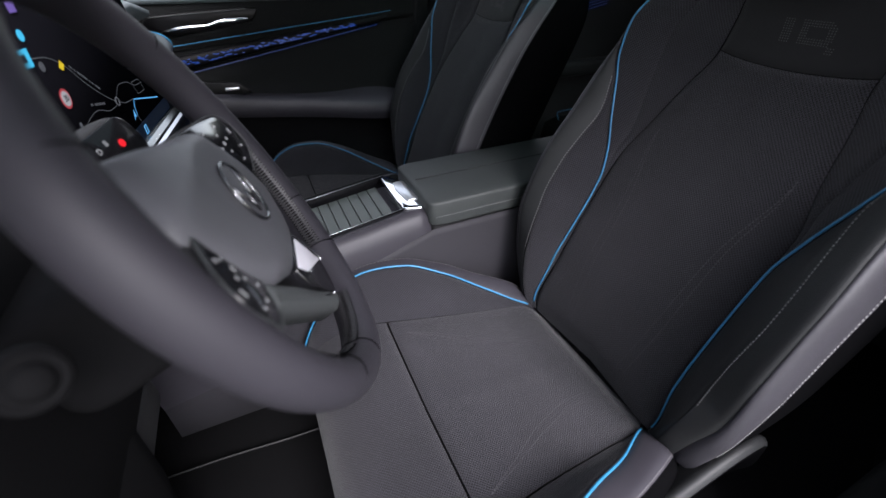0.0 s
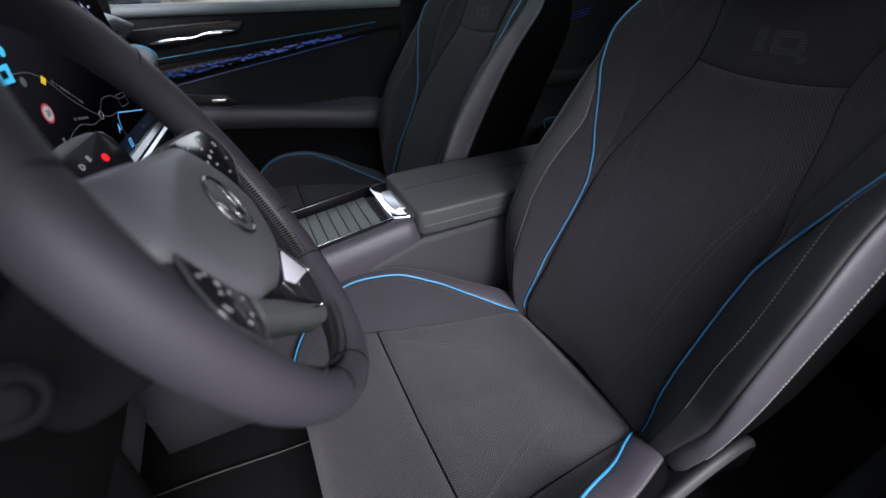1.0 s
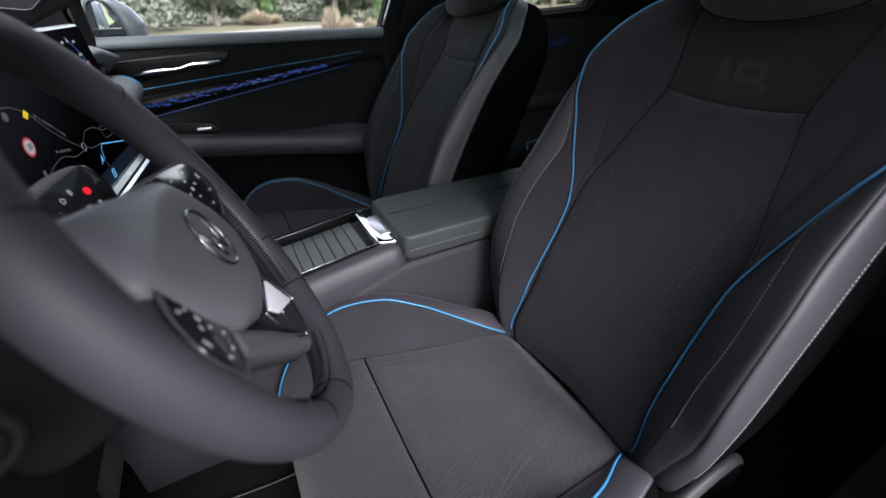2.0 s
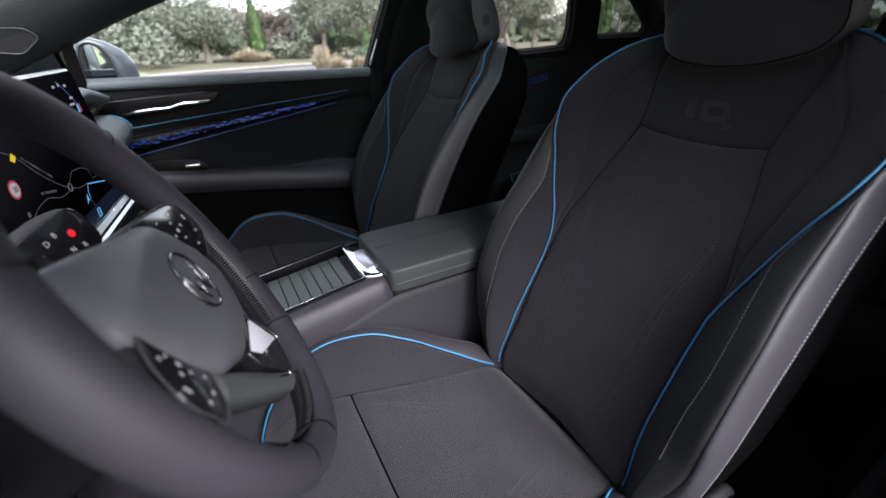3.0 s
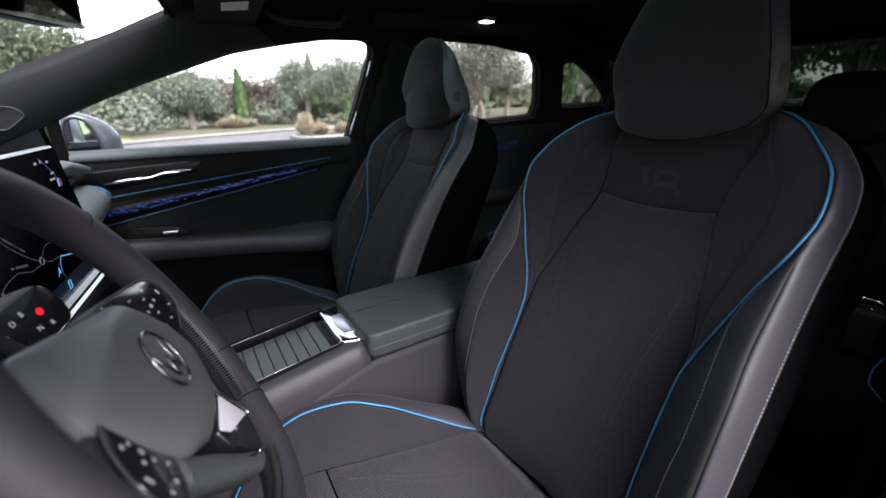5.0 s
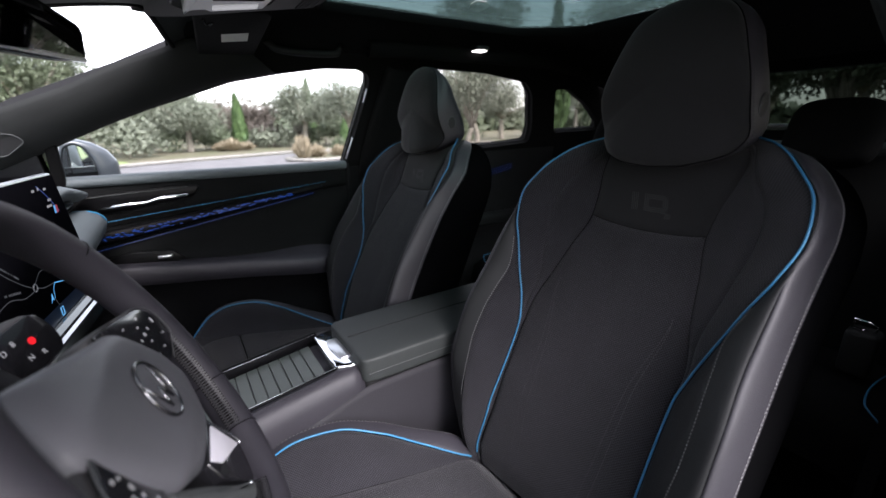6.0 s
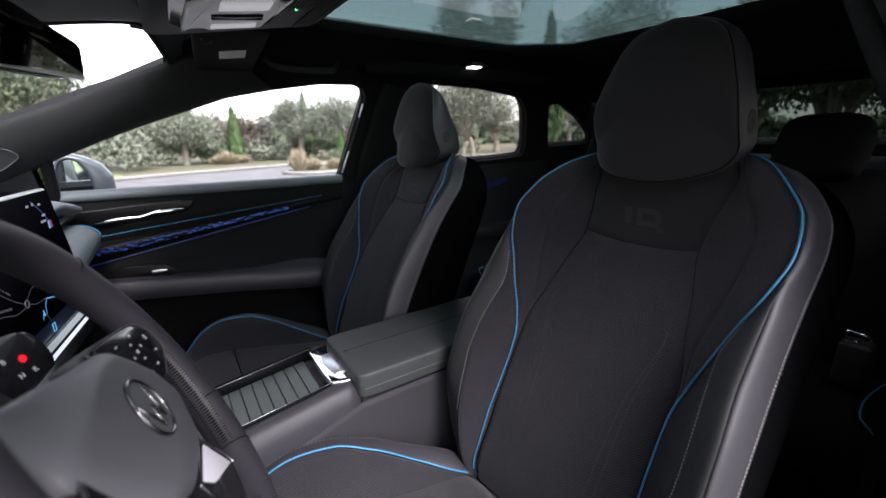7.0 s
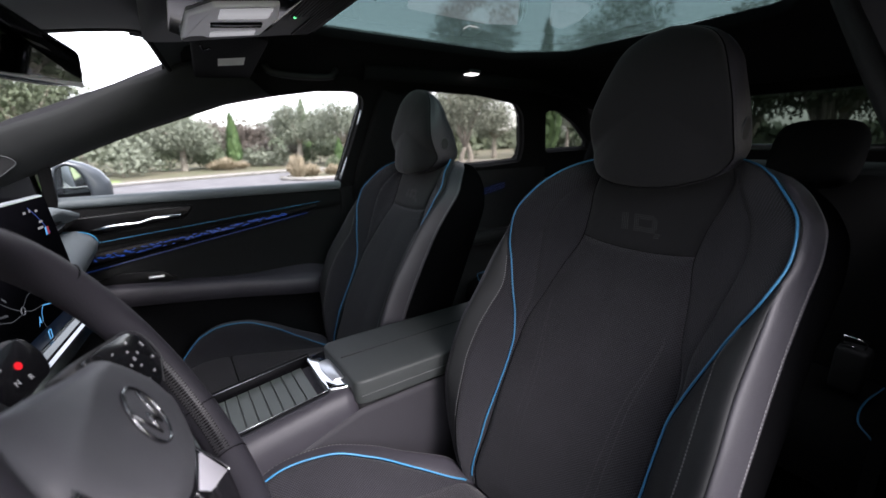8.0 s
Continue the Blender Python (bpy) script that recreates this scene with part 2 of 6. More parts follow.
def stitches_bm(line, normals, pitch=0.0055, length=0.0036, r=0.0007):
    """Short threads laid along a seam."""
    line = np.asarray(line, float)
    d = np.r_[0, np.cumsum(np.linalg.norm(np.diff(line, axis=0), axis=1))]
    verts, faces = [], []
    at = lambda u: np.array([np.interp(u, d, line[:, k]) for k in range(3)])
    nm = lambda u: np.array([np.interp(u, d, normals[:, k]) for k in range(3)])
    for u in np.arange(0, d[-1] - length, pitch):
        a, b, nn = at(u), at(u + length), nm(u)
        t = (b - a) / (np.linalg.norm(b - a) + 1e-9)
        s = np.cross(t, nn)
        k = len(verts)
        for p, h in ((a, 0.3), (a + t * length * 0.25, 1.0), (b - t * length * 0.25, 1.0), (b, 0.3)):
            verts += [p - s * r * (0.5 + h / 2), p + nn * r * h * 1.2, p + s * r * (0.5 + h / 2)]
        for q in range(3):
            o = k + 3 * q
            faces += [(o, o + 1, o + 4, o + 3), (o + 1, o + 2, o + 5, o + 4)]
    bm = bmesh.new()
    vs = [bm.verts.new(v) for v in verts]
    for f in faces:
        bm.faces.new([vs[i] for i in f])
    return bm

# ---- seats ----
TILT_BACK = radians(25.4)
BU = np.array([math.sin(TILT_BACK), 0, math.cos(TILT_BACK)])
BN = np.array([-math.cos(TILT_BACK), 0, math.sin(TILT_BACK)])
BB = np.array([-0.235, 0, 0.504])

# seams of the backrest: height s, half width w, forward bulge n
SEAMS = {
    1: ((0, .03, .12, .2, .3, .34, .42, .48, .545, .59, .63, .66, .69, .715),
        (.150, .157, .149, .145, .146, .146, .128, .116, .1015, .105, .113, .115, .105, .08),
        (-.012, -.002, .012, .022, .020, .018, .014, .007, 0, 0, -.002, -.006, -.018, -.044)),
    2: ((0, .03, .12, .2, .3, .35, .39, .47, .55, .59, .63, .655, .69, .715),
        (.1525, .1583, .1505, .147, .148, .152, .148, .160, .171, .165, .142, .128, .115, .086),
        (-.010, 0, .014, .023, .022, .024, .022, .026, .028, .024, .016, .006, -.012, -.040)),
    3: ((0, .03, .1, .15, .2, .25, .3, .35, .4, .45, .5, .55, .6, .65, .69, .715),
        (.155, .1595, .1525, .151, .1495, .149, .1505, .162, .180, .198, .218, .2285, .2188, .1851, .1453, .1005),
        (-.009, .002, .018, .024, .024, .024, .026, .0325, .046, .0566, .065, .063, .0484, .032, .002, -.028)),
    4: ((0, .05, .12, .2, .25, .3, .35, .4, .45, .5, .55, .6, .65, .69, .715),
        (.174, .185, .195, .197, .200, .1985, .1945, .191, .203, .222, .232, .2225, .189, .149, .104),
        (.002, .034, .060, .076, .081, .080, .073, .064, .065, .068, .065, .047, .030, 0, -.031)),
    5: ((0, .05, .12, .2, .3, .4, .5, .55, .6, .65, .69, .715),
        (.200, .214, .232, .236, .2345, .2275, .2275, .2355, .227, .194, .154, .109),
        (-.010, .022, .058, .092, .101, .090, .0735, .059, .041, .024, -.006, -.037)),
    6: ((0, .1, .2, .3, .45, .55, .6, .65, .69, .715),
        (.224, .246, .2525, .2513, .2475, .247, .2405, .214, .172, .124),
        (-.028, .0145, .036, .0405, .034, .019, .004, -.010, -.035, -.060)),
    7: ((0, .1, .2, .3, .45, .55, .6, .65, .69, .715),
        (.200, .244, .254, .255, .255, .259, .254, .231, .188, .140),
        (-.085, -.05, -.038, -.038, -.04, -.045, -.05, -.058, -.068, -.085)),
    8: ((0, .2, .45, .6, .65, .69, .715), (.20, .240, .232, .218, .192, .152, .108), (-.105, -.11, -.11, -.112, -.112, -.112, -.112)),
    9: ((0, .715), (0, 0), (-.12, -.12)),
}
CENTRE_N = ((0, .05, .12, .2, .3, .42, .54, .62, .66, .69, .715), (-.035, -.006, .006, .012, .012, .006, 0, -.002, -.008, -.024, -.05))


SECTIONS = {}


def back_section(s):
    key = round(float(s), 5)
    if key in SECTIONS:
        return SECTIONS[key]
    ws = [0.0] + [float(pchip(*(SEAMS[k][0], SEAMS[k][1]), s)) for k in range(1, 10)]
    ns = [float(pchip(*CENTRE_N, s))] + [float(pchip(SEAMS[k][0], SEAMS[k][2], s)) for k in range(1, 10)]
    SECTIONS[key] = (np.array(ws), np.array(ns))
    return SECTIONS[key]


def back_points(u, s, side):
    """Points of the backrest's skin for columns u (0 centre, 3 piping, 9 rear) at height s."""
    ws, ns = back_section(s)
    k = np.arange(10.0)
    w, n = pchip(k, ws, u), pchip(k, ns, u)
    return BB + np.outer(np.full(len(u), s), BU) + np.outer(n, BN) + np.outer(side * w, (0, 1, 0))


def edge_bias(n):
    t = np.linspace(0, 1, n)
    return 0.45 * t + 0.55 * (0.5 - 0.5 * np.cos(np.pi * t))


def sink_edges(pts, uv, depth, reach, edges):
    """Presses a padded panel in along its seams and crowns its middle."""
    du, dv = np.gradient(pts, axis=1), np.gradient(pts, axis=0)
    nrm = np.cross(du, dv)
    nrm /= np.linalg.norm(nrm, axis=2, keepdims=True) + 1e-12
    off = np.zeros(pts.shape[:2])
    for e in edges:
        line = {"l": pts[:, :1], "r": pts[:, -1:], "b": pts[:1], "t": pts[-1:]}[e.lower()]
        k = 3.0 if e.isupper() else 1.0
        dist = np.linalg.norm(pts - line, axis=2)
        off = np.minimum(off, -depth * k * np.exp(-(dist / (reach * (1.6 if k > 1 else 1))) ** 1.3))
    return off, nrm


def back_patch(name, ua, ub, s0, s1, side, material, parent, nu=16, nv=60, depth=0.004, reach=0.005, edges="lrbt", outward=1, label=""):
    """One sewn panel between two seams; s0 and s1 may be functions of the position across it."""
    tu, tv = edge_bias(nu), edge_bias(nv)
    pts = np.zeros((nv, nu, 3))
    uv = np.zeros((nv, nu, 2))
    for j in range(nv):
        for i in range(nu):
            u = ua + (ub - ua) * tu[i]
            a = s0(u) if callable(s0) else s0
            b = s1(u) if callable(s1) else s1
            s = a + (b - a) * tv[j]
            pts[j, i] = back_points(np.array([abs(u)]), s, side if u >= 0 else -side)[0]
            uv[j, i, 1] = s
    uv[:, 1:, 0] = np.cumsum(np.linalg.norm(np.diff(pts, axis=1), axis=2), axis=1)
    uv[:, :, 0] -= uv[:, nu // 2:nu // 2 + 1, 0]
    off, nrm = sink_edges(pts, uv, depth, reach, edges)
    mid = nrm[nv // 2, nu // 2]
    if (mid @ (BN + np.array([0, side * 0.6 if ua * ub >= 0 and ua >= 3 else 0, 0]))) < 0:
        nrm = -nrm
    pts = pts + nrm * off[:, :, None]
    bm = grid_bm(pts, uv)
    bmesh.ops.recalc_face_normals(bm, faces=bm.faces[:])
    return part(name, bm, material, parent, label)


def column_line(u, s0, s1, side, n=90, lift=0.0):
    ss = np.linspace(s0, s1, n)
    line = np.array([back_points(np.array([u]), s, side)[0] for s in ss])
    a = np.array([back_points(np.array([max(u - 0.15, 0)]), s, side)[0] for s in ss])
    b = np.array([back_points(np.array([u + 0.15]), s, side)[0] for s in ss])
    t = np.gradient(line, axis=0)
    nr = np.cross(b - a, t)
    nr /= np.linalg.norm(nr, axis=1, keepdims=True) + 1e-12
    if nr[n // 2] @ (BN + np.array([0, side * 0.7, 0])) < 0:
        nr = -nr
    return line + nr * lift, nr


def back_w(w, s, side=1, lift=0.0):
    """A point of the front skin by its distance from the middle."""
    ws, ns = back_section(s)
    u = np.interp(abs(w), ws[:5], np.arange(5.0))
    p = back_points(np.array([u]), s, side if w >= 0 else -side)[0]
    return p + BN * lift


# seams of the cushion: rows from the rear to the front
CX = (-.20, -.25, -.33, -.41, -.48, -.55, -.60, -.65, -.685, -.70, -.695)
CZ = (.470, .511, .522, .532, .541, .546, .544, .530, .500, .455, .375)
CUSH = {
    1: ((.138, .158, .165, .172, .181, .196, .206, .212, .216, .218, .214), (0, .002, .006, .010, .012, .012, .012, .010, .006, .004, 0)),
    2: ((.148, .162, .197, .222, .245, .258, .262, .256, .248, .243, .236), (.0, .006, .038, .076, .092, .087, .070, .038, .014, .006, 0)),
    3: ((.190, .207, .233, .254, .269, .276, .278, .270, .258, .252, .244), (.006, .024, .050, .080, .092, .087, .070, .036, .012, .004, 0)),
    4: ((.218, .234, .254, .270, .281, .286, .287, .278, .265, .258, .250), (-.008, .000, .018, .048, .062, .058, .044, .018, -.004, -.008, -.01)),
    5: ((.226, .241, .260, .275, .285, .290, .290, .281, .268, .260, .250), (-.06, -.055, -.045, -.03, -.02, -.02, -.03, -.05, -.05, -.05, -.03)),
    6: ((.205, .22, .24, .262, .276, .283, .283, .274, .262, .254, .244), (-.17, -.175, -.18, -.18, -.18, -.18, -.18, -.17, -.14, -.10, -.05)),
}
CQ = np.r_[0, np.cumsum(np.hypot(np.diff(CX), np.diff(CZ)))]


def cushion_point(u, q, side):
    y = [0.0] + [float(pchip(CQ, CUSH[k][0], q)) for k in range(1, 7)]
    dz = [-0.002] + [float(pchip(CQ, CUSH[k][1], q)) for k in range(1, 7)]
    k = np.arange(7.0)
    narrow = 1.0 if side > 0 else 0.95
    return np.array([float(pchip(CQ, CX, q)), side * narrow * float(pchip(k, y, u)), float(pchip(CQ, CZ, q)) + float(pchip(k, dz, u))])


def cushion_patch(name, ua, ub, q0, q1, side, material, parent, nu=16, nv=50, depth=0.004, reach=0.005, edges="lrbt"):
    tu, tv = edge_bias(nu), edge_bias(nv)
    pts = np.zeros((nv, nu, 3))
    uv = np.zeros((nv, nu, 2))
    for j in range(nv):
        for i in range(nu):
            u = ua + (ub - ua) * tu[i]
            a = q0(u) if callable(q0) else q0
            b = q1(u) if callable(q1) else q1
            q = a + (b - a) * tv[j]
            pts[j, i] = cushion_point(abs(u), q, side if u >= 0 else -side)
            uv[j, i, 1] = q
    uv[:, 1:, 0] = np.cumsum(np.linalg.norm(np.diff(pts, axis=1), axis=2), axis=1)
    uv[:, :, 0] -= uv[:, nu // 2:nu // 2 + 1, 0]
    off, nrm = sink_edges(pts, uv, depth, reach, edges)
    want = np.array([0, side * (1.0 if ua >= 4 else 0.0), 1.0 if ua < 4 else 0.2])
    if nrm[nv // 4, nu // 2] @ want < 0:
        nrm = -nrm
    pts = pts + nrm * off[:, :, None]
    bm = grid_bm(pts, uv)
    bmesh.ops.recalc_face_normals(bm, faces=bm.faces[:])
    return part(name, bm, material, parent)


def superellipsoid_bm(centre, axes, radii, e1, e2, nu=40, nv=24, warp=None):
    """A rounded block; axes are three unit vectors."""
    rows = []
    f = lambda c, e: math.copysign(abs(c) ** e, c)
    for j in range(nv + 1):
        ph = -math.pi / 2 + math.pi * j / nv
        row = []
        for i in range(nu):
            th = 2 * math.pi * i / nu
            p = [radii[0] * f(math.cos(ph), e1) * f(math.cos(th), e2), radii[1] * f(math.cos(ph), e1) * f(math.sin(th), e2), radii[2] * f(math.sin(ph), e1)]
            if warp:
                p = warp(p)
            row.append(np.array(centre) + p[0] * np.array(axes[0]) + p[1] * np.array(axes[1]) + p[2] * np.array(axes[2]))
        rows.append(row)
    bm = grid_bm(rows, closed_u=True)
    bmesh.ops.remove_doubles(bm, verts=bm.verts[:], dist=1e-5)
    bmesh.ops.recalc_face_normals(bm, faces=bm.faces[:])
    return bm


def front_seat():
    seat = thing("front_seat", (-0.35, 0, 0.29), "black microfibre and leather car seat with bright blue piping", "car seat", "front seats")
    arc = lambda u: 0.545 - 0.010 * (1 - min(1, abs(u)) ** 2)
    back_patch("backrest_centre_panel", -0.985, 0.985, 0.0, arc, 1, M_PERF, seat, 40, 70, edges="lrt")
    back_patch("shoulder_panel", -0.985, 0.985, lambda u: arc(u) + 0.001, 0.715, 1, M_SUEDE, seat, 36, 30, edges="lrb", label="plain dark microfibre panel with a dotted emblem")
    for side in (1, -1):
        back_patch("wing_panel", 1, 2, 0.0, 0.715, side, M_PERF, seat, 12, 80, depth=0.003, edges="lr")
        back_patch("shoulder_wing", 2, 2.96, 0.0, 0.715, side, M_PERF, seat, 14, 80, depth=0.003, edges="lr")
        back_patch("back_bolster", 3.04, 4.0, 0.0, 0.715, side, M_PERF if side > 0 else M_LEATHER_D, seat, 14, 80, depth=0.002, edges="lr")
        back_patch("bolster_front", 4.0, 5.0, 0.0, 0.715, side, M_LEATHER_D, seat, 14, 80, depth=0.005, reach=0.004, edges="r")
        back_patch("bolster_facing", 5.0, 6.0, 0.0, 0.715, side, M_FACING, seat, 14, 80, depth=0.005, reach=0.004, edges="l", label="smooth grey leather side facing")
        # Side behind the facing: its shade is painted in as black.
        back_patch("backrest_side", 6.0, 7.6, 0.0, 0.715, side, M_SHELL, seat, 14, 60, depth=0.002, edges="l", label="backrest side, coloured black for the shade there")
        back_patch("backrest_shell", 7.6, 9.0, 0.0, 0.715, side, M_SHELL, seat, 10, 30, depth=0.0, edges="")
        line, nr = column_line(3, 0.015, 0.713, side, 140)
        part("piping", tube_bm(line + nr * 0.0008, 0.0016, 8), M_PIPING, seat, "bright blue piping")
        line, nr = column_line(4.05, 0.12, 0.46, side, 90, 0.0004)
        part("bolster_stitching", stitches_bm(line, nr, 0.0048, 0.0033, 0.0009), M_THREAD_D, seat, kind="stuff")
        line, nr = column_line(5.9, 0.06, 0.69, side, 120, 0.0006)
        part("edge_stitching", stitches_bm(line, nr, 0.0050, 0.0034, 0.0008), M_THREAD, seat, "light grey contrast stitching", kind="stuff")
    # double rows of stitches that fan up the centre panel
    fans = []
    for w, sd in (((.058, .066, .072, .074, .092), (0.02, 0.10, 0.18, 0.28, 0.40)),):
        for sg in (1, -1):
            for gap in (0.0, 0.012):
                ss = np.linspace(0.02, 0.415 - gap, 60)
                ww = pchip(sd, w, ss) + gap * (1 - (ss / 0.42) ** 3) * -1
                line = np.array([back_w(sg * a, b, 1, 0.0006) for a, b in zip(ww, ss)])
                fans.append((line, np.tile(BN, (60, 1))))
    bm = bmesh.new()
    for line, nr in fans:
        b2 = stitches_bm(line, nr, 0.0052, 0.0034, 0.0006)
        me = bpy.data.meshes.new("tmp")
        b2.to_mesh(me)
        b2.free()
        bm.from_mesh(me)
        bpy.data.meshes.remove(me)
    part("panel_stitching", bm, M_THREAD_F, seat, kind="stuff")
    # dotted emblem
    dots = []
    cell = 0.0031
    for r in range(10):
        for c in range(4):
            dots.append((0.0345 - c * cell - (9 - r) * 0.0008, 0.569 + r * cell))
        for c in range(13):
            ring = not (3 <= c <= 9 and 3 <= r <= 6)
            if ring and c + (r - 9) < 11 and c < 13 - (r < 2):
                dots.append((0.013 - c * cell - (9 - r) * 0.0008, 0.569 + r * cell))
    for r in range(3):
        for c in range(3):
            dots.append((-0.031 - c * cell, 0.561 + r * cell))
    bm = bmesh.new()
    for w, s in dots:
        p = Vector(back_w(w, s, 1, 0.0004))
        ring = [bm.verts.new(p + Vector((0, math.cos(a) * 0.0008, 0)) + Vector(BU) * math.sin(a) * 0.0008) for a in np.linspace(0, 2 * np.pi, 6, False)]
        bm.faces.new(ring)
    part("emblem_dots", bm, M_DOT, seat, "dotted grey emblem", kind="stuff")
    # headrest: a flat face leaning forward, with leather sides that run back to a wedge
    half = lambda v: float(pchip((.628, .632, .645, .66, .68, .70, .72, .74, .76, .78, .80, .82, .84, .856, .867, .874, .877), (.0, .040, .078, .100, .114, .1185, .118, .116, .111, .1045, .0975, .090, .080, .066, .046, .024, .0), v))
    front_n = lambda v: float(pchip((.628, .70, .75, .81, .877), (.060, .078, .094, .112, .126), v))
    edge_n = lambda v: float(pchip((.628, .645, .665, .69, .71, .74, .78, .82, .877), (.058, .050, .038, .036, .058, .084, .096, .103, .114), v))
    rear_n = lambda v: float(pchip((.70, .727, .765, .815, .852, .868), (-.060, -.050, -.025, .020, .052, .078), v))
    turns = np.linspace(0, 2 * np.pi, 72, False)
    outline = []
    for a in turns:
        v = .7525 + .1245 * math.copysign(abs(math.sin(a)) ** .8, math.sin(a))
        outline.append((math.copysign(half(min(max(v, .6283), .8767)), math.cos(a)) if abs(math.cos(a)) > 1e-6 else 0.0, v))

    def head_ring(scale, k, sink=0.0):
        """One ring of the headrest: k runs from the face (0) to the rear (1)."""
        row = []
        for w, v in outline:
            vf = .7525 + (v - .7525) * scale
            vr = .782 + (v - .7525) * .74 * scale
            full = 1 + .15 * math.sin(math.pi * min(1, k)) * min(1, max(0, (v - .74) / .08)) - .05 * k
            n0 = front_n(vf) + (edge_n(v) - front_n(v)) * min(1, scale) ** 3 - sink
            row.append(BB + (vf + (vr - vf) * k) * BU + (n0 + (rear_n(vr) - n0) * k) * BN + np.array([0, w * scale * full, 0]))
        return row

    face = grid_bm([head_ring(r, 0, d) for r, d in ((.001, 0), (.3, 0), (.55, 0), (.75, .0004), (.88, .0016), (.94, .004), (.972, .008), (.986, .0115))], closed_u=True)
    back = grid_bm([head_ring(r, k, d) for r, k, d in ((.986, 0, .0115), (.992, 0, .0155), (1.0, .10, .013), (1.012, .3, .01), (1.016, .5, .008), (1.01, .72, .006), (.985, .88, .004), (.94, .96, 0), (.86, 1, 0), (.6, 1.03, 0), (.3, 1.04, 0), (.001, 1.04, 0))], closed_u=True)
    for bmx in (face, back):
        bmesh.ops.remove_doubles(bmx, verts=bmx.verts[:], dist=1e-5)
        bmesh.ops.recalc_face_normals(bmx, faces=bmx.faces[:])
    rest = part("headrest", face, M_SUEDE, seat, "dark padded headrest with leather sides")
    part("headrest_side", back, M_FACING, rest, "smooth leather headrest side")
    part("headrest_seam", tube_bm(head_ring(.985, 0, .0125), 0.0014, 6, True), M_SHELL, rest)
    side_mid = np.mean(np.array(head_ring(1, .5)), 0)
    for sg in (-1, 1):
        pick = [i for i, a in enumerate(turns) if math.cos(a) * sg > .15]
        if sg > 0:
            pick = pick[len(pick) // 2:] + pick[:len(pick) // 2]
        line = np.array(head_ring(1.0, .06, .0145))[pick]
        nr = line - side_mid
        nr /= np.linalg.norm(nr, axis=1, keepdims=True)
        part("headrest_stitching", stitches_bm(line + nr * .0006, nr, 0.006, 0.004, 0.0005), M_THREAD_F, rest, kind="stuff")
        i0 = min(range(72), key=lambda i: abs(outline[i][1] - .722) + (0 if outline[i][0] * sg > 0 else 9))
        rings = [np.array(head_ring(1.014, k, .007))[i0] for k in (.36, .46, .56)]
        p0, f = rings[1], (rings[0] - rings[2]) / np.linalg.norm(rings[0] - rings[2])
        up = BU - f * (BU @ f)
        up /= np.linalg.norm(up)
        o = np.cross(f, up)
        o *= np.sign(o[1]) * sg
        bt = part("release_button", superellipsoid_bm(p0 - o * 0.0005, (f, up, o), (0.0130, 0.0165, 0.0022), 0.5, 0.9, 24, 12), M_PLASTIC, rest, "round black release button")
        part("button_ring", tube_bm([p0 + 0.0140 * math.cos(a) * f + 0.0172 * math.sin(a) * up for a in np.linspace(0, 2 * np.pi, 28, False)], 0.0012, 6, True), M_PLASTIC_L, bt)
    for sg in (-1, 1):
        part("headrest_post", tube_bm([BB + 0.60 * BU - 0.045 * BN + np.array([0, sg * 0.07, 0]), BB + 0.70 * BU - 0.03 * BN + np.array([0, sg * 0.07, 0])], 0.006, 10), M_CHROME, seat)
    # cushion
    qf = CQ[5] - 0.012
    cushion_patch("cushion_rear", -0.985, 0.985, 0.0, CQ[1] - .002, 1, M_PERF, seat, 30, 14, edges="lr", depth=0.003, reach=0.004)
    cushion_patch("cushion_insert", -0.985, 0.985, CQ[1] - .002, qf, 1, M_PERF, seat, 44, 66, edges="lrT", depth=0.0016, reach=0.005)
    cushion_patch("cushion_front", -0.985, 0.985, qf, CQ[-1], 1, M_PERF, seat, 40, 40, edges="lrB", depth=0.0016, reach=0.005)
    line = np.array([cushion_point(abs(u), qf, 1 if u >= 0 else -1) for u in np.linspace(-0.98, 0.98, 60)]) - (0, 0, 0.0040)
    part("front_seam", tube_bm(line, 0.0016, 6), M_SHELL, seat)
    for side in (1, -1):
        cushion_patch("cushion_wing", 1, 1.96, 0.0, CQ[-1], side, M_PERF, seat, 14, 70, depth=0.003, edges="lr")
        cushion_patch("cushion_bolster", 2.04, 3.4, 0.0, CQ[-1], side, M_LEATHER, seat, 14, 70, depth=0.002, edges="l")
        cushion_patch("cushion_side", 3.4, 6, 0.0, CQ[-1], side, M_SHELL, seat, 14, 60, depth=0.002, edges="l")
        qs = np.linspace(CQ[1] - 0.012, CQ[9], 120)
        line = np.array([cushion_point(2, q, side) for q in qs])
        part("cushion_piping", tube_bm(line + (0, 0, 0.001), 0.0019, 8), M_PIPING, seat, "bright blue piping")
        qs = np.linspace(0.05, CQ[7], 90)
        line = np.array([cushion_point(3.0 if side > 0 else 3.3, q, side) for q in qs]) + (0, 0, 0.0010)
        nr = np.tile((0, side * 0.5, 0.86), (90, 1))
        part("cushion_stitching", stitches_bm(line, nr, 0.007, 0.0046, 0.0008), M_THREAD, seat, "light grey contrast stitching", kind="stuff")
    bm = bmesh.new()
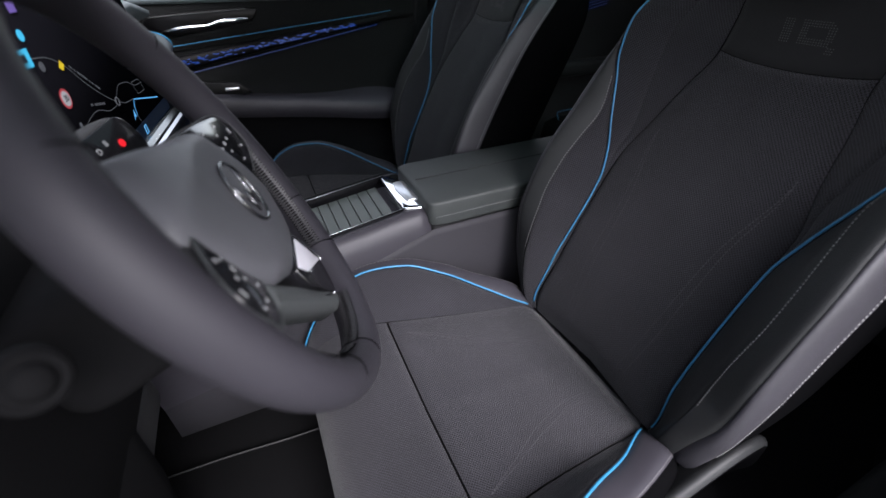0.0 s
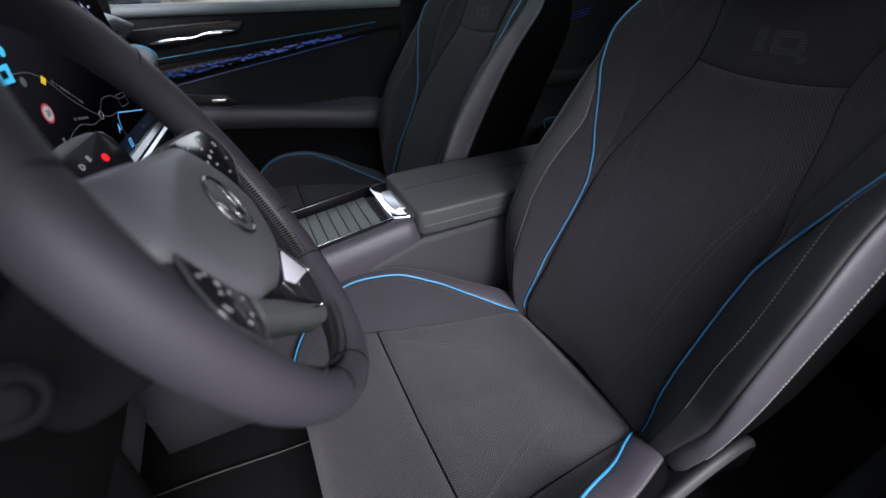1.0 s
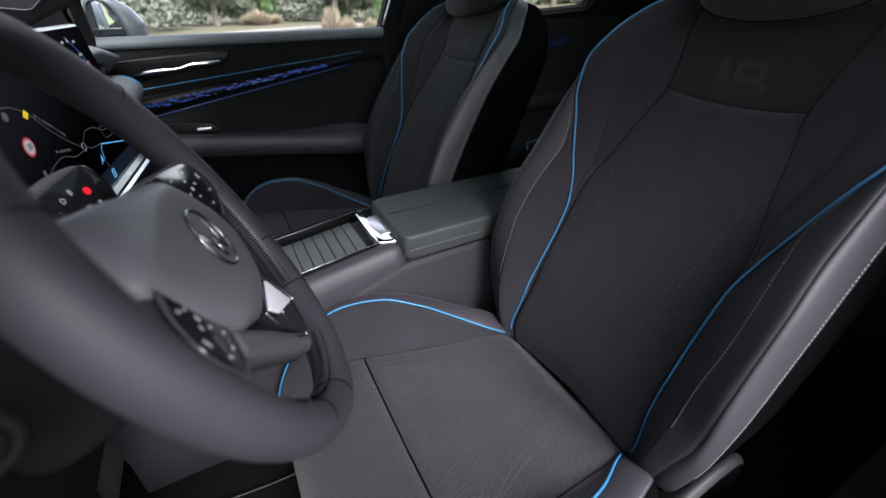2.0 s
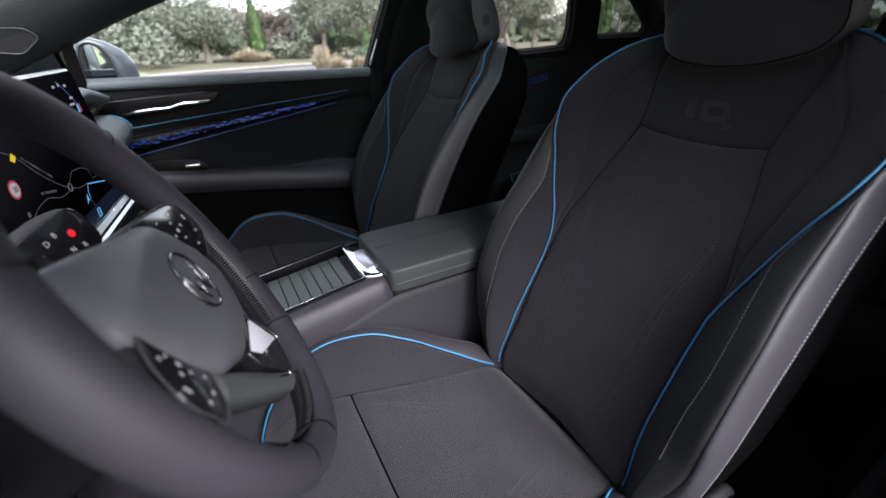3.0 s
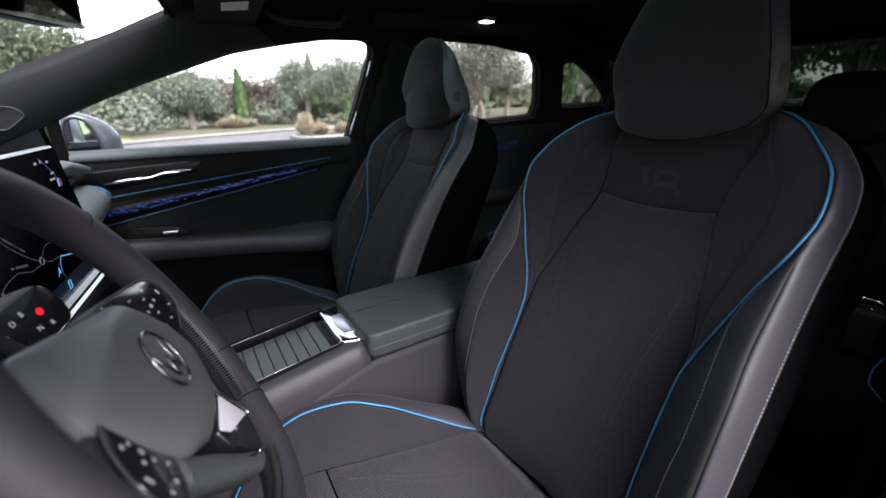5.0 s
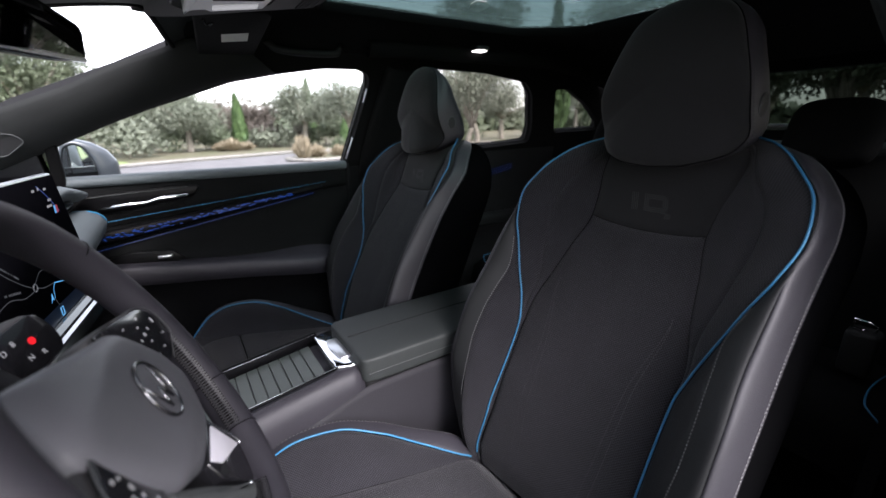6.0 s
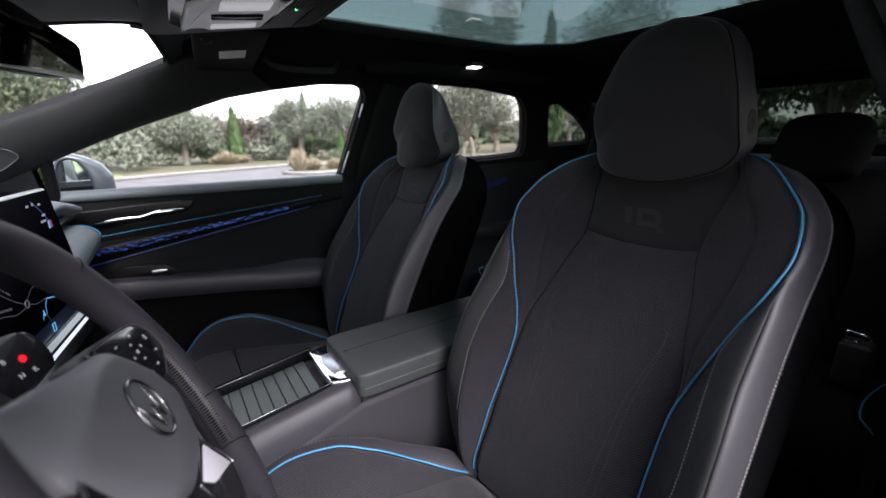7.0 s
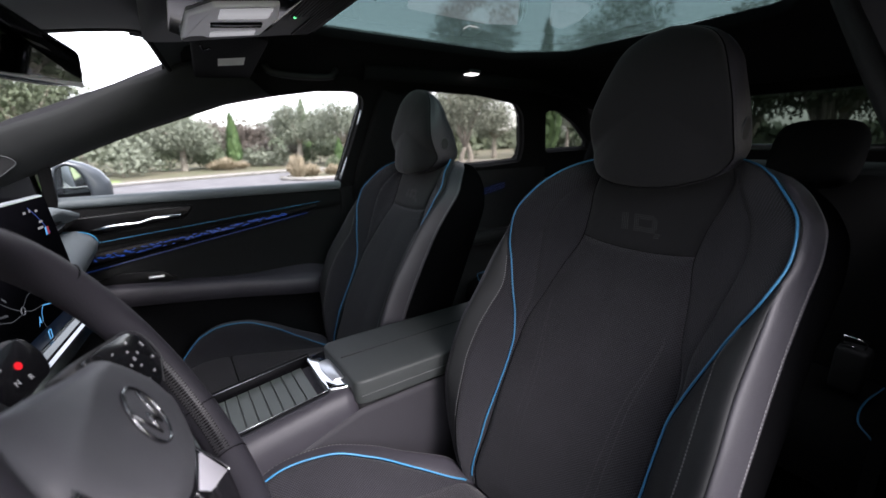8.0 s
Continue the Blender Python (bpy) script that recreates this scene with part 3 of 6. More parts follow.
    for sg in (1, -1):
        for gap in (0.0, 0.012):
            qs = np.linspace(0.09, 0.33, 60)
            ww = pchip((0, .12, .2, .28, .34), (.07, .07, .09, .125, .15), qs) - gap * np.clip((0.34 - qs) / 0.12, 0, 1)
            line = []
            for a, q in zip(ww, qs):
                y1 = float(pchip(CQ, CUSH[1][0], q))
                line.append(cushion_point(a / y1, q, sg))
            b2 = stitches_bm(np.array(line) + (0, 0, 0.0006), np.tile((0, 0, 1.0), (60, 1)), 0.0052, 0.0034, 0.0006)
            me = bpy.data.meshes.new("tmp")
            b2.to_mesh(me)
            b2.free()
            bm.from_mesh(me)
            bpy.data.meshes.remove(me)
    part("insert_stitching", bm, M_THREAD_F, seat, kind="stuff")
    # base
    part("seat_base", box_bm(-0.66, -0.12, -0.215, 0.225, 0.325, 0.45, 0.02), M_PLASTIC, seat)
    for y in (-0.17, 0.17):
        part("seat_rail", box_bm(-0.68, -0.02, y - 0.02, y + 0.02, 0.29, 0.325, 0.003), M_SATIN, seat)
    crest = smooth_line([(-.62, .425), (-.47, .432), (-.35, .460), (-.261, .497), (-.219, .515), (-.179, .527), (-.140, .533), (-.100, .528), (-.075, .505), (-.068, .460)], 34)
    rim = ((.030, -.030), (.010, -.008), (.004, -.001), (-.002, 0), (-.007, -.004), (-.010, -.011))
    val = part("side_valance", grid_bm([[(x, -0.240 + dy, z + dz) for x, z in crest] for dy, dz in rim]), M_LEATHER_D, seat, "smooth dark seat side cover")
    rim = ((-.010, -.011), (-.009, -.03), (.004, -.07), (.016, -.13))
    # Skirt painted black for the shade below the cover's ridge.
    part("skirt", grid_bm([[(x, -0.240 + dy, z + dz) for x, z in crest] for dy, dz in rim]), M_SHELL, val, "skirt of the side cover, coloured black for shade")
    return seat


driver_seat = front_seat()
passenger_seat = copy_thing(driver_seat, pose(-0.35 - 0.023, 0.74, 0.29 - 0.015))
BASE[passenger_seat.name] = Vector((-0.373, 0.74, 0.275))

# ---- car shell ----
MID = 0.37          # the car's middle plane


def side_plane(x, z, out=0.0):
    """A point of the glass plane on the passenger's side."""
    return Vector((x, 1.13 - 0.5 * (z - 0.99) + out, z))


def mirror_y(v):
    return Vector((v[0], 2 * MID - v[1], v[2]))


def holed_sheet(outer, holes, place, thickness, back):
    """A panel with openings. place maps (a, b) to the world, back is the direction of its thickness."""
    bm = bmesh.new()
    back = Vector(back).normalized() * thickness
    loops = []
    for ring in [outer] + holes:
        loops.append([bm.verts.new(place(a, b)) for a, b in ring])
    edges = []
    for lp in loops:
        for i in range(len(lp)):
            edges.append(bm.edges.new((lp[i], lp[(i + 1) % len(lp)])))
    bmesh.ops.triangle_fill(bm, use_beauty=True, use_dissolve=False, edges=edges)
    front = bm.faces[:]
    ext = bmesh.ops.extrude_face_region(bm, geom=front)
    bmesh.ops.translate(bm, verts=[g for g in ext["geom"] if isinstance(g, bmesh.types.BMVert)], vec=back)
    bmesh.ops.recalc_face_normals(bm, faces=bm.faces[:])
    return bm


WIN_FRONT = rounded([(-.925, 1.004), (-.107, 1.004), (-.058, 1.235), (-.047, 1.285), (-.050, 1.312), (-.066, 1.328), (-.092, 1.334), (-.21, 1.330), (-.344, 1.309), (-.467, 1.284), (-.584, 1.243), (-.68, 1.209), (-.765, 1.175), (-.841, 1.142), (-.930, 1.100)], 0.015, 3)
WIN_REAR = rounded([(.10, 1.050), (.45, 1.056), (.60, 1.058), (.81, 1.070), (.80, 1.13), (.722, 1.275), (.66, 1.322), (.442, 1.345), (.265, 1.348), (.13, 1.348)], 0.025, 3)
WIN_QUARTER = rounded([(.962, 1.110), (1.30, 1.118), (1.285, 1.150), (1.106, 1.243), (.93, 1.305), (.85, 1.298)], 0.02, 3)
OUTER = [(-1.25, .96), (1.80, .96), (1.80, 1.18), (1.35, 1.42), (-.40, 1.43), (-.55, 1.395), (-.60, 1.364), (-.72, 1.308), (-.83, 1.264), (-.935, 1.222), (-1.25, 1.076)]
for far in (True, False):
    place = (lambda a, b: side_plane(a, b)) if far else (lambda a, b: mirror_y(side_plane(a, b)))
    holes = [WIN_FRONT, WIN_REAR, WIN_QUARTER]
    outer = OUTER
    if not far:
        # the driver's door stands open: its opening is bare down to the sill
        holes = [WIN_REAR, WIN_QUARTER]
        outer = [(0.0, .96), (1.80, .96), (1.80, 1.18), (1.35, 1.42), (-.40, 1.43), (-.55, 1.395), (-.60, 1.372), (-.935, 1.236), (-1.25, 1.09), (-1.25, .96), (-.98, .96), (-.95, 1.05), (-.845, 1.112), (-.68, 1.192), (-.467, 1.278), (-.344, 1.309), (-.21, 1.330), (-.09, 1.334), (-.036, 1.315)]
    bm = holed_sheet(outer, holes, place, 0.055, (0, 1 if far else -1, 0.4))
    ob = part("wall_passenger_side" if far else "wall_driver_side", bm, M_HEADLINER, None, smooth=False)
    tagged(ob, "dark window frame and pillars of the car side", "car side", kind="structure")
    wins = [("front", WIN_FRONT), ("rear", WIN_REAR), ("quarter", WIN_QUARTER)] if far else [("rear", WIN_REAR), ("quarter", WIN_QUARTER)]
    for nm, ring in wins:
        bm = bmesh.new()
        sh = Vector((0, 0.05 if far else -0.05, 0.018))
        bm.faces.new([bm.verts.new(place(a, b) + sh) for a, b in ring])
        pane = part("window_pane", bm, M_GLASS if nm == "front" else (M_DARKGLASS if nm == "rear" else M_TINTGLASS), ob, smooth=False)
        pane.visible_shadow = nm != "front"
        seal = [place(a, b) + sh * 0.55 for a, b in ring]
        part("window_seal", tube_bm(seal, 0.006, 6, True), M_PLASTIC, ob)


def beam(name, line, w, d, material, label="", out=(0, 1, 0.5), kind="structure"):
    """A padded trim strip with rounded edges along a line: w across, d thick."""
    line = np.asarray(line, float)
    t = np.gradient(line, axis=0)
    t /= np.linalg.norm(t, axis=1, keepdims=True)
    o = np.asarray(out, float)
    w = np.broadcast_to(np.asarray(w, float), (len(line),))
    rows = []
    for p, tt, ww in zip(line, t, w):
        n = o - tt * (o @ tt)
        n /= np.linalg.norm(n)
        s = np.cross(tt, n)
        ring = []
        for a in np.linspace(0, 2 * np.pi, 20, False):
            c, sn = math.cos(a), math.sin(a)
            ring.append(p + s * ww * math.copysign(abs(c) ** 0.5, c) + n * d * math.copysign(abs(sn) ** 0.7, sn))
        rows.append(ring)
    bm = grid_bm(rows, closed_u=True)
    bmesh.ops.recalc_face_normals(bm, faces=bm.faces[:])
    ob = part(name, bm, material, None)
    return tagged(ob, label, kind=kind)


for far in (True, False):
    pl = lambda x, z, o=0.0: side_plane(x, z, o) if far else mirror_y(side_plane(x, z, o))
    sgn = 1 if far else -1
    a_line = smooth_line([pl(-1.18, 1.072, -.03), pl(-.93, 1.184, -.03), pl(-.75, 1.255, -.03), pl(-.57, 1.318, -.03), pl(-.40, 1.362, -.035), pl(-.20, 1.383, -.04), pl(.05, 1.392, -.04), pl(.6, 1.395, -.04), pl(1.2, 1.33, -.04)], 60)
    if far:
        # a broad cover between the windscreen and the door window
        edge = smooth_line([(-1.26, 1.040, 1.085), (-1.10, 1.008, 1.150), (-.933, .971, 1.219), (-.827, .950, 1.260), (-.712, .923, 1.314), (-.63, .909, 1.345), (-.56, .900, 1.376), (-.46, .895, 1.395)], 40)
        low = smooth_line([pl(x, z, -.006) for x, z in ((-1.20, .985), (-1.05, 1.050), (-.93, 1.101), (-.841, 1.143), (-.765, 1.176), (-.68, 1.210), (-.467, 1.285), (-.344, 1.310))], 40)
        rows = [list(edge + (0, .03, .004))] + [list(edge * (1 - k) + low * k - np.array((0, .020, .010)) * math.sin(math.pi * k) ** .7) for k in np.linspace(0, 1, 12)] + [list(low + (0, .03, .0))]
        tagged(part("trim_a_pillar", grid_bm(rows), M_PILLAR, None), "dark grey padded windscreen pillar cover", "pillar trim", kind="structure")
        tagged(beam("trim_roof_rail", a_line[28:], .024, 0.022, M_HEADLINER, "black cloth rail above the side windows", (0, sgn, 0.5)), category="roof trim")
    else:
        tagged(beam("trim_a_pillar", a_line, np.interp(np.arange(60), (0, 10, 18, 26, 59), (.045, .042, .033, .025, .024)), 0.022, M_UNDER, "dark grained windscreen pillar cover", (0, sgn, 0.5)), category="pillar trim")
    bx = 0.0 if far else 0.07
    b_line = smooth_line([pl(.03 + bx, .93, -.02), pl(.025 + bx, 1.05, -.02), pl(.04 + bx, 1.2, -.02), pl(.06 + bx, 1.34, -.02)], 16)
    tagged(beam("trim_b_pillar", b_line, np.linspace(.085, .06, 16), 0.02, M_PLASTIC if not far else M_HEADLINER, "black centre pillar cover beside the seat", (0, sgn, 0.5)), category="pillar trim")

# Pillar block out of view, sized to keep sunlight off the seat side.
tagged(part("wall_pillar_driver", box_bm(-.065, .12, -.46, -.375, .3, 1.37, .02, 3), M_HEADLINER, None), "unseen black centre pillar, sized to shade the driver's seat", "pillar trim", kind="structure")
tagged(part("wall_pillar_foot", box_bm(-.12, .12, 1.115, 1.19, .3, 1.02, .01), M_HEADLINER, None), "black foot of the centre pillar", "pillar trim", kind="structure")
post = [side_plane(-.906, 1.00, -.004), side_plane(-.899, 1.08, -.004), side_plane(-.890, 1.16, -.004)]
tagged(beam("trim_window_post", smooth_line(post, 10), .013, .012, M_BLACKCLOTH, "black post between the side window and its front corner"), category="window trim")
bm = bmesh.new()
bm.faces.new([bm.verts.new(side_plane(x, z, .02)) for x, z in ((-.99, .99), (-.905, .99), (-.885, 1.16), (-.99, 1.11))])
tagged(part("window_corner", bm, M_REARGLASS, None, smooth=False), "small dark fixed pane ahead of the side window", "window", kind="structure")
# bright strip down the rear edge of the front window
line = [side_plane(-.098, 1.045, .012), side_plane(-.06, 1.2, .012), side_plane(-.047, 1.28, .012)]
tagged(part("trim_window_edge", tube_bm(smooth_line(line, 14), 0.005, 8), M_SATIN, None, smooth=True), "silver edge of the passenger window frame", "window trim", kind="structure")

# roof
GLASS_HOLE = rounded([(-.268, -.05), (-.268, .79), (.45, .79), (.640, .68), (.655, .37), (.640, .06), (.45, -.05)], 0.05, 4)


def roof_z(x, y):
    return 1.452 - 0.10 * max(0, abs(y - MID) - 0.40) ** 1.0 - 0.10 * max(0, -0.25 - x) - 0.05 * max(0, x - 0.7)


ring = []
for i in range(len(GLASS_HOLE)):
    (a0, b0), (a1, b1) = GLASS_HOLE[i - 1], GLASS_HOLE[i]
    m = max(1, int(math.hypot(a1 - a0, b1 - b0) / .02))
    ring += [(a0 + (a1 - a0) * k / m, b0 + (b1 - b0) * k / m) for k in range(m)]
rows = []
for k in np.linspace(0, 1, 9):
    row = []
    for a, b in ring:
        dx, dy = a - .16, b - MID
        f = min((1.60 if dx > 0 else .82) / max(abs(dx), 1e-6), .46 / max(abs(dy), 1e-6))
        x, y = a + (.16 + dx * f - a) * k, b + (MID + dy * f - b) * k
        row.append((x, y, roof_z(x, y)))
    rows.append(row)
rows.insert(0, [(x, y, z + .03) for x, y, z in rows[0]])
rows.append([(x, y, z + .04) for x, y, z in rows[-1]])
tagged(part("ceiling", grid_bm(rows, closed_u=True), M_HEADLINER, None), "black cloth headliner round a large glass roof", "ceiling", kind="structure")
for sg in (1, -1):
    rows = []
    for x in np.linspace(-.607, 1.76, 60):
        h0 = 0.425
        drop = np.interp(x, (-.66, -.4, 0, 0.9, 1.76), (1.36, 1.372, 1.372, 1.372, 1.20))
        edge = np.interp(x, (-.66, 0, 1.6), (.565, .58, .60))
        z0 = roof_z(x, MID + h0)
        rows.append([(x, MID + sg * (h0 + (edge - h0) * k), z0 - .004 + (drop - z0) * (k ** 1.6)) for k in np.linspace(0, 1, 9)])
    ob = part("ceiling_edge", grid_bm(rows), M_HEADLINER, None)
    tagged(ob, "black cloth headliner curving down to the side", "ceiling", kind="structure")
bm = grid_bm([[(x, y, roof_z(x, y) + 0.022 + 0.01 * (1 - ((y - MID) / .47) ** 2)) for x in np.linspace(-.32, .71, 16)] for y in np.linspace(-.1, .84, 16)])
rg = part("window_roof", bm, M_ROOFGLASS, None)
tagged(rg, "teal tinted panoramic glass roof", "glass roof", kind="structure")
# windscreen header, dipping to the mirror foot
hdr = smooth_line([(-.575, .925, 1.345), (-.596, .901, 1.359), (-.616, .850, 1.388), (-.640, .790, 1.412), (-.725, .689, 1.387), (-.788, .620, 1.362), (-.80, .45, 1.345), (-.80, .29, 1.345), (-.775, .12, 1.362), (-.66, -.04, 1.408), (-.612, -.14, 1.412)], 40)
rows = [[(p[0] + (-.52 - p[0]) * k, p[1], p[2] + (1.412 - p[2]) * k) for k in np.linspace(0, 1, 6)] for p in hdr]
# Paler than the headliner: windscreen light is put into the colour.
tagged(part("ceiling_front", grid_bm(rows), M_PLASTIC_L, None), "padded roof edge, coloured paler for the windscreen light", "ceiling", kind="structure")
tagged(part("trim_header", tube_bm(hdr, 0.006, 8), M_PLASTIC, None), "black edge above the windscreen", "trim", kind="structure")
rows = []
for x, z, h in ((-.60, 1.40, .50), (-.93, 1.285, .56), (-1.35, 1.08, .64)):
    rows.append([(x - 0.10 * (1 - k * k), MID + h * k, z + 0.03 * (1 - k * k)) for k in np.linspace(-1, 1, 13)])
ws = part("window_windscreen", grid_bm(rows), M_GLASS, None)
ws.visible_shadow = False
tagged(ws, "clear raked windscreen", "windscreen", kind="structure")

# floor, sills, firewall, rear bulkhead, rear window
bm = grid_bm([[(x, y, 0.285 + 0.006 * math.sin(x * 7) * math.cos(y * 5)) for x in np.linspace(-1.45, 1.1, 24)] for y in np.linspace(-.36, 1.10, 16)])
tagged(part("floor", bm, M_CARPET, None), "black carpeted car floor", "floor", kind="structure")
for y0, y1, nm in ((-.47, -.335, "wall_driver_sill"), (1.075, 1.21, "wall_passenger_sill")):
    tagged(part(nm, box_bm(-1.3, 1.0, y0, y1, 0.18, 0.40, 0.03, 4), M_PLASTIC, None), "black plastic door sill", "door sill", kind="structure")
for y0, y1 in ((-.455, -.36), (1.125, 1.2)):
    tagged(part("wall_kick_panel", box_bm(-1.50, -.985, y0, y1, .2, 1.0, .02, 3), M_PLASTIC, None), "black side wall of the footwell", "side panel", kind="structure")
tagged(part("wall_firewall", box_bm(-1.50, -1.46, -.45, 1.19, .2, 1.08, 0.01), M_CARPET, None), "black carpeted front bulkhead", "bulkhead", kind="structure")
tagged(part("wall_rear_sides", box_bm(0.95, 1.8, 1.10, 1.2, .2, .98, 0.02), M_PLASTIC, None), "black rear side panel", "side panel", kind="structure")
tagged(part("wall_rear_sides", box_bm(0.95, 1.8, -.46, -.36, .2, .98, 0.02), M_PLASTIC, None), "black rear side panel", "side panel", kind="structure")
tagged(part("wall_near_rear_door", box_bm(0.06, 0.95, -.45, -.385, .3, 1.0, 0.02), M_HEADLINER, None), "black rear door lining on the driver's side", "door lining", kind="structure")
BACKWIN = rounded([(-.02, 1.105), (.76, 1.105), (.72, 1.36), (.02, 1.36)], 0.04, 4)
bm = holed_sheet([(-.46, .95), (1.2, .95), (1.12, 1.30), (.86, 1.45), (-.12, 1.45), (-.38, 1.30)], [BACKWIN], lambda a, b: Vector((1.95 - 0.7 * (b - 1.0), a, b)), 0.05, (1, 0, 0))
tagged(part("wall_tailgate", bm, M_HEADLINER, None, smooth=False), "black tailgate lining with rear window opening", "tailgate", kind="structure")
tagged(part("wall_tail", box_bm(1.97, 2.03, -.46, 1.2, .2, .96, .01), M_HEADLINER, None), "black lower tailgate lining", "tailgate", kind="structure")
bm = bmesh.new()
bm.faces.new([bm.verts.new((1.96 - 0.7 * (b - 1.0), a, b)) for a, b in BACKWIN])
o = part("window_rear", bm, M_REARGLASS, None, smooth=False)
tagged(o, "dark rear window", "rear window", kind="structure")
tagged(part("trim_rear_ledge", box_bm(1.30, 1.80, -.2, .94, 1.03, 1.06, 0.01), M_PLASTIC_L, None), "grey rear shelf below the rear window", "shelf", kind="structure")

tagged(part("trim_rear_sill", tube_bm([(1.60, -.10, 1.124), (1.61, .37, 1.127), (1.60, .84, 1.124)], .011, 8), M_SATIN, None), "pale edge below the rear window", "trim", kind="structure")

fm = thing("floor_mat", (-.93, -.02, .292), "black carpet floor mat with a thin stitched edge", "floor mat")
ring = rounded([(-1.20, -.26), (-.62, -.26), (-.62, .200), (-.76, .206), (-.89, .219), (-1.056, .227), (-1.20, .24)], .02, 3)
part("carpet", prism_bm(ring, .008, pose(0, 0, .292), .002), M_CARPET, fm)
part("mat_edge", tube_bm([(x, y, .301) for x, y in ring], .0022, 6, True), M_PLASTIC, fm, "thin dark binding of the mat")

# ---- passenger door ----


def sheet_y(rows_def, xs, thick=None):
    """A door panel sheet: rows of (z at front, z at rear, y) across the x range."""
    rows = []
    for zf, zr, y in rows_def:
        rows.append([(x, y, zf + (zr - zf) * (x - xs[0]) / (xs[-1] - xs[0])) for x in xs])
    return grid_bm(rows)


XS = np.linspace(-.97, -.105, 40)
door = thing("door_passenger", (-.5, 1.16, .32), "closed black passenger door with grey top and blue light strip", "car door")
bm = sheet_y([(1.040, 1.036, 1.150), (1.040, 1.038, 1.118), (1.037, 1.036, 1.106), (1.031, 1.030, 1.100), (1.022, 1.021, 1.099), (1.014, 1.011, 1.104), (1.011, 1.008, 1.112)], XS)
part("door_top", bm, M_LEDGE, door, "blue-grey soft door top")
bm = sheet_y([(1.013, 1.010, 1.113), (0.99, 0.99, 1.108), (0.950, .968, 1.105), (0.920, .955, 1.107), (.885, .948, 1.117)], XS)
part("upper_panel", bm, M_DOORCLOTH, door)
lo = []
for x in XS:
    k = (x - XS[0]) / (XS[-1] - XS[0])
    zt = .822 + .110 * k
    lo.append([(x, 1.1195, zt + .03 + .05 * (1 - k)), (x, 1.120, zt), (x, 1.112, zt - .012), (x, 1.108, zt - .05), (x, 1.106, zt - .10 * (1 + .8 * k)), (x, 1.10, .775 - .085 * k)])
part("insert_panel", grid_bm(lo), M_DOORCLOTH, door)
# armrest with its ledge
ar = []
for x in np.linspace(-.97, -.12, 40):
    k = (x + .97) / .85
    zt = .804 - .105 * k
    b = 0.055 + 0.03 * math.exp(-((x + .28) / .16) ** 2)
    ar.append([(x, 1.112, zt + .03 * math.exp(-((x + .25) / .15) ** 2)), (x, 1.10 - b * .3, zt + .012 * math.exp(-((x + .25) / .15) ** 2)), (x, 1.10 - b, zt), (x, 1.094 - b, zt - .008), (x, 1.094 - b, zt - .03), (x, 1.10 - b, zt - .058), (x, 1.11 - b * .3, zt - .068), (x, 1.118, zt - .07)])
part("armrest", grid_bm(ar), M_LEATHER, door, "padded grey door armrest")
pk = []
for x in np.linspace(-.97, -.12, 30):
    k = (x + .97) / .85
    zt = .725 - .10 * k
    bulge = .05 * np.clip((x + .50) / .30, 0, 1)
    pk.append([(x, 1.119, zt), (x, 1.115, zt - .06), (x, 1.105 - bulge, zt - .12 + .06 * np.clip((x + .5) / .35, 0, 1)), (x, 1.08 - bulge, zt - .18), (x, 1.075 - bulge, .45), (x, 1.10, .36)])
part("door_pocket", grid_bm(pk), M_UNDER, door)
# handle recess, chrome pull
M_DARKGLOSS = mat("dull_gloss_black", (0.003, 0.003, 0.0033), 0.3, spec=0.07)
ring = rounded([(-0.89, 0.959), (-0.865, 0.985), (-0.75, 0.992), (-0.614, 0.996), (-0.588, 0.995), (-0.587, 0.986), (-0.607, 0.96), (-0.717, 0.946), (-0.832, 0.932), (-0.884, 0.933)], .006, 3)
fy = Matrix(((1, 0, 0, 0), (0, 0, -1, 1.108), (0, 1, 0, 0), (0, 0, 0, 1)))
part("handle_recess", prism_bm(ring, 0.006, fy, 0.003), M_DARKGLOSS, door, "gloss black handle recess")
pull = smooth_line([(-0.841, 1.096, 0.947), (-0.806, 1.088, 0.953), (-0.769, 1.084, 0.957), (-0.732, 1.083, 0.958), (-0.691, 1.084, 0.967), (-0.652, 1.088, 0.968), (-0.616, 1.096, 0.969)], 24)
part("pull_handle", tube_bm(pull, pchip((0, 4, 7, 12, 18, 21, 23), (.0020, .0044, .0040, .0024, .0042, .0036, .0020), np.arange(24)), 10, squash=1.3), M_CHROME, door, "wavy chrome door handle")
part("recess_trim", tube_bm(smooth_line([(-0.861, 1.1005, 0.982), (-0.787, 1.1005, 0.986), (-0.704, 1.1005, 0.989), (-0.616, 1.1005, 0.993)], 16), 0.0012, 6), M_PLASTIC_L, door, "thin silver line on the recess edge")
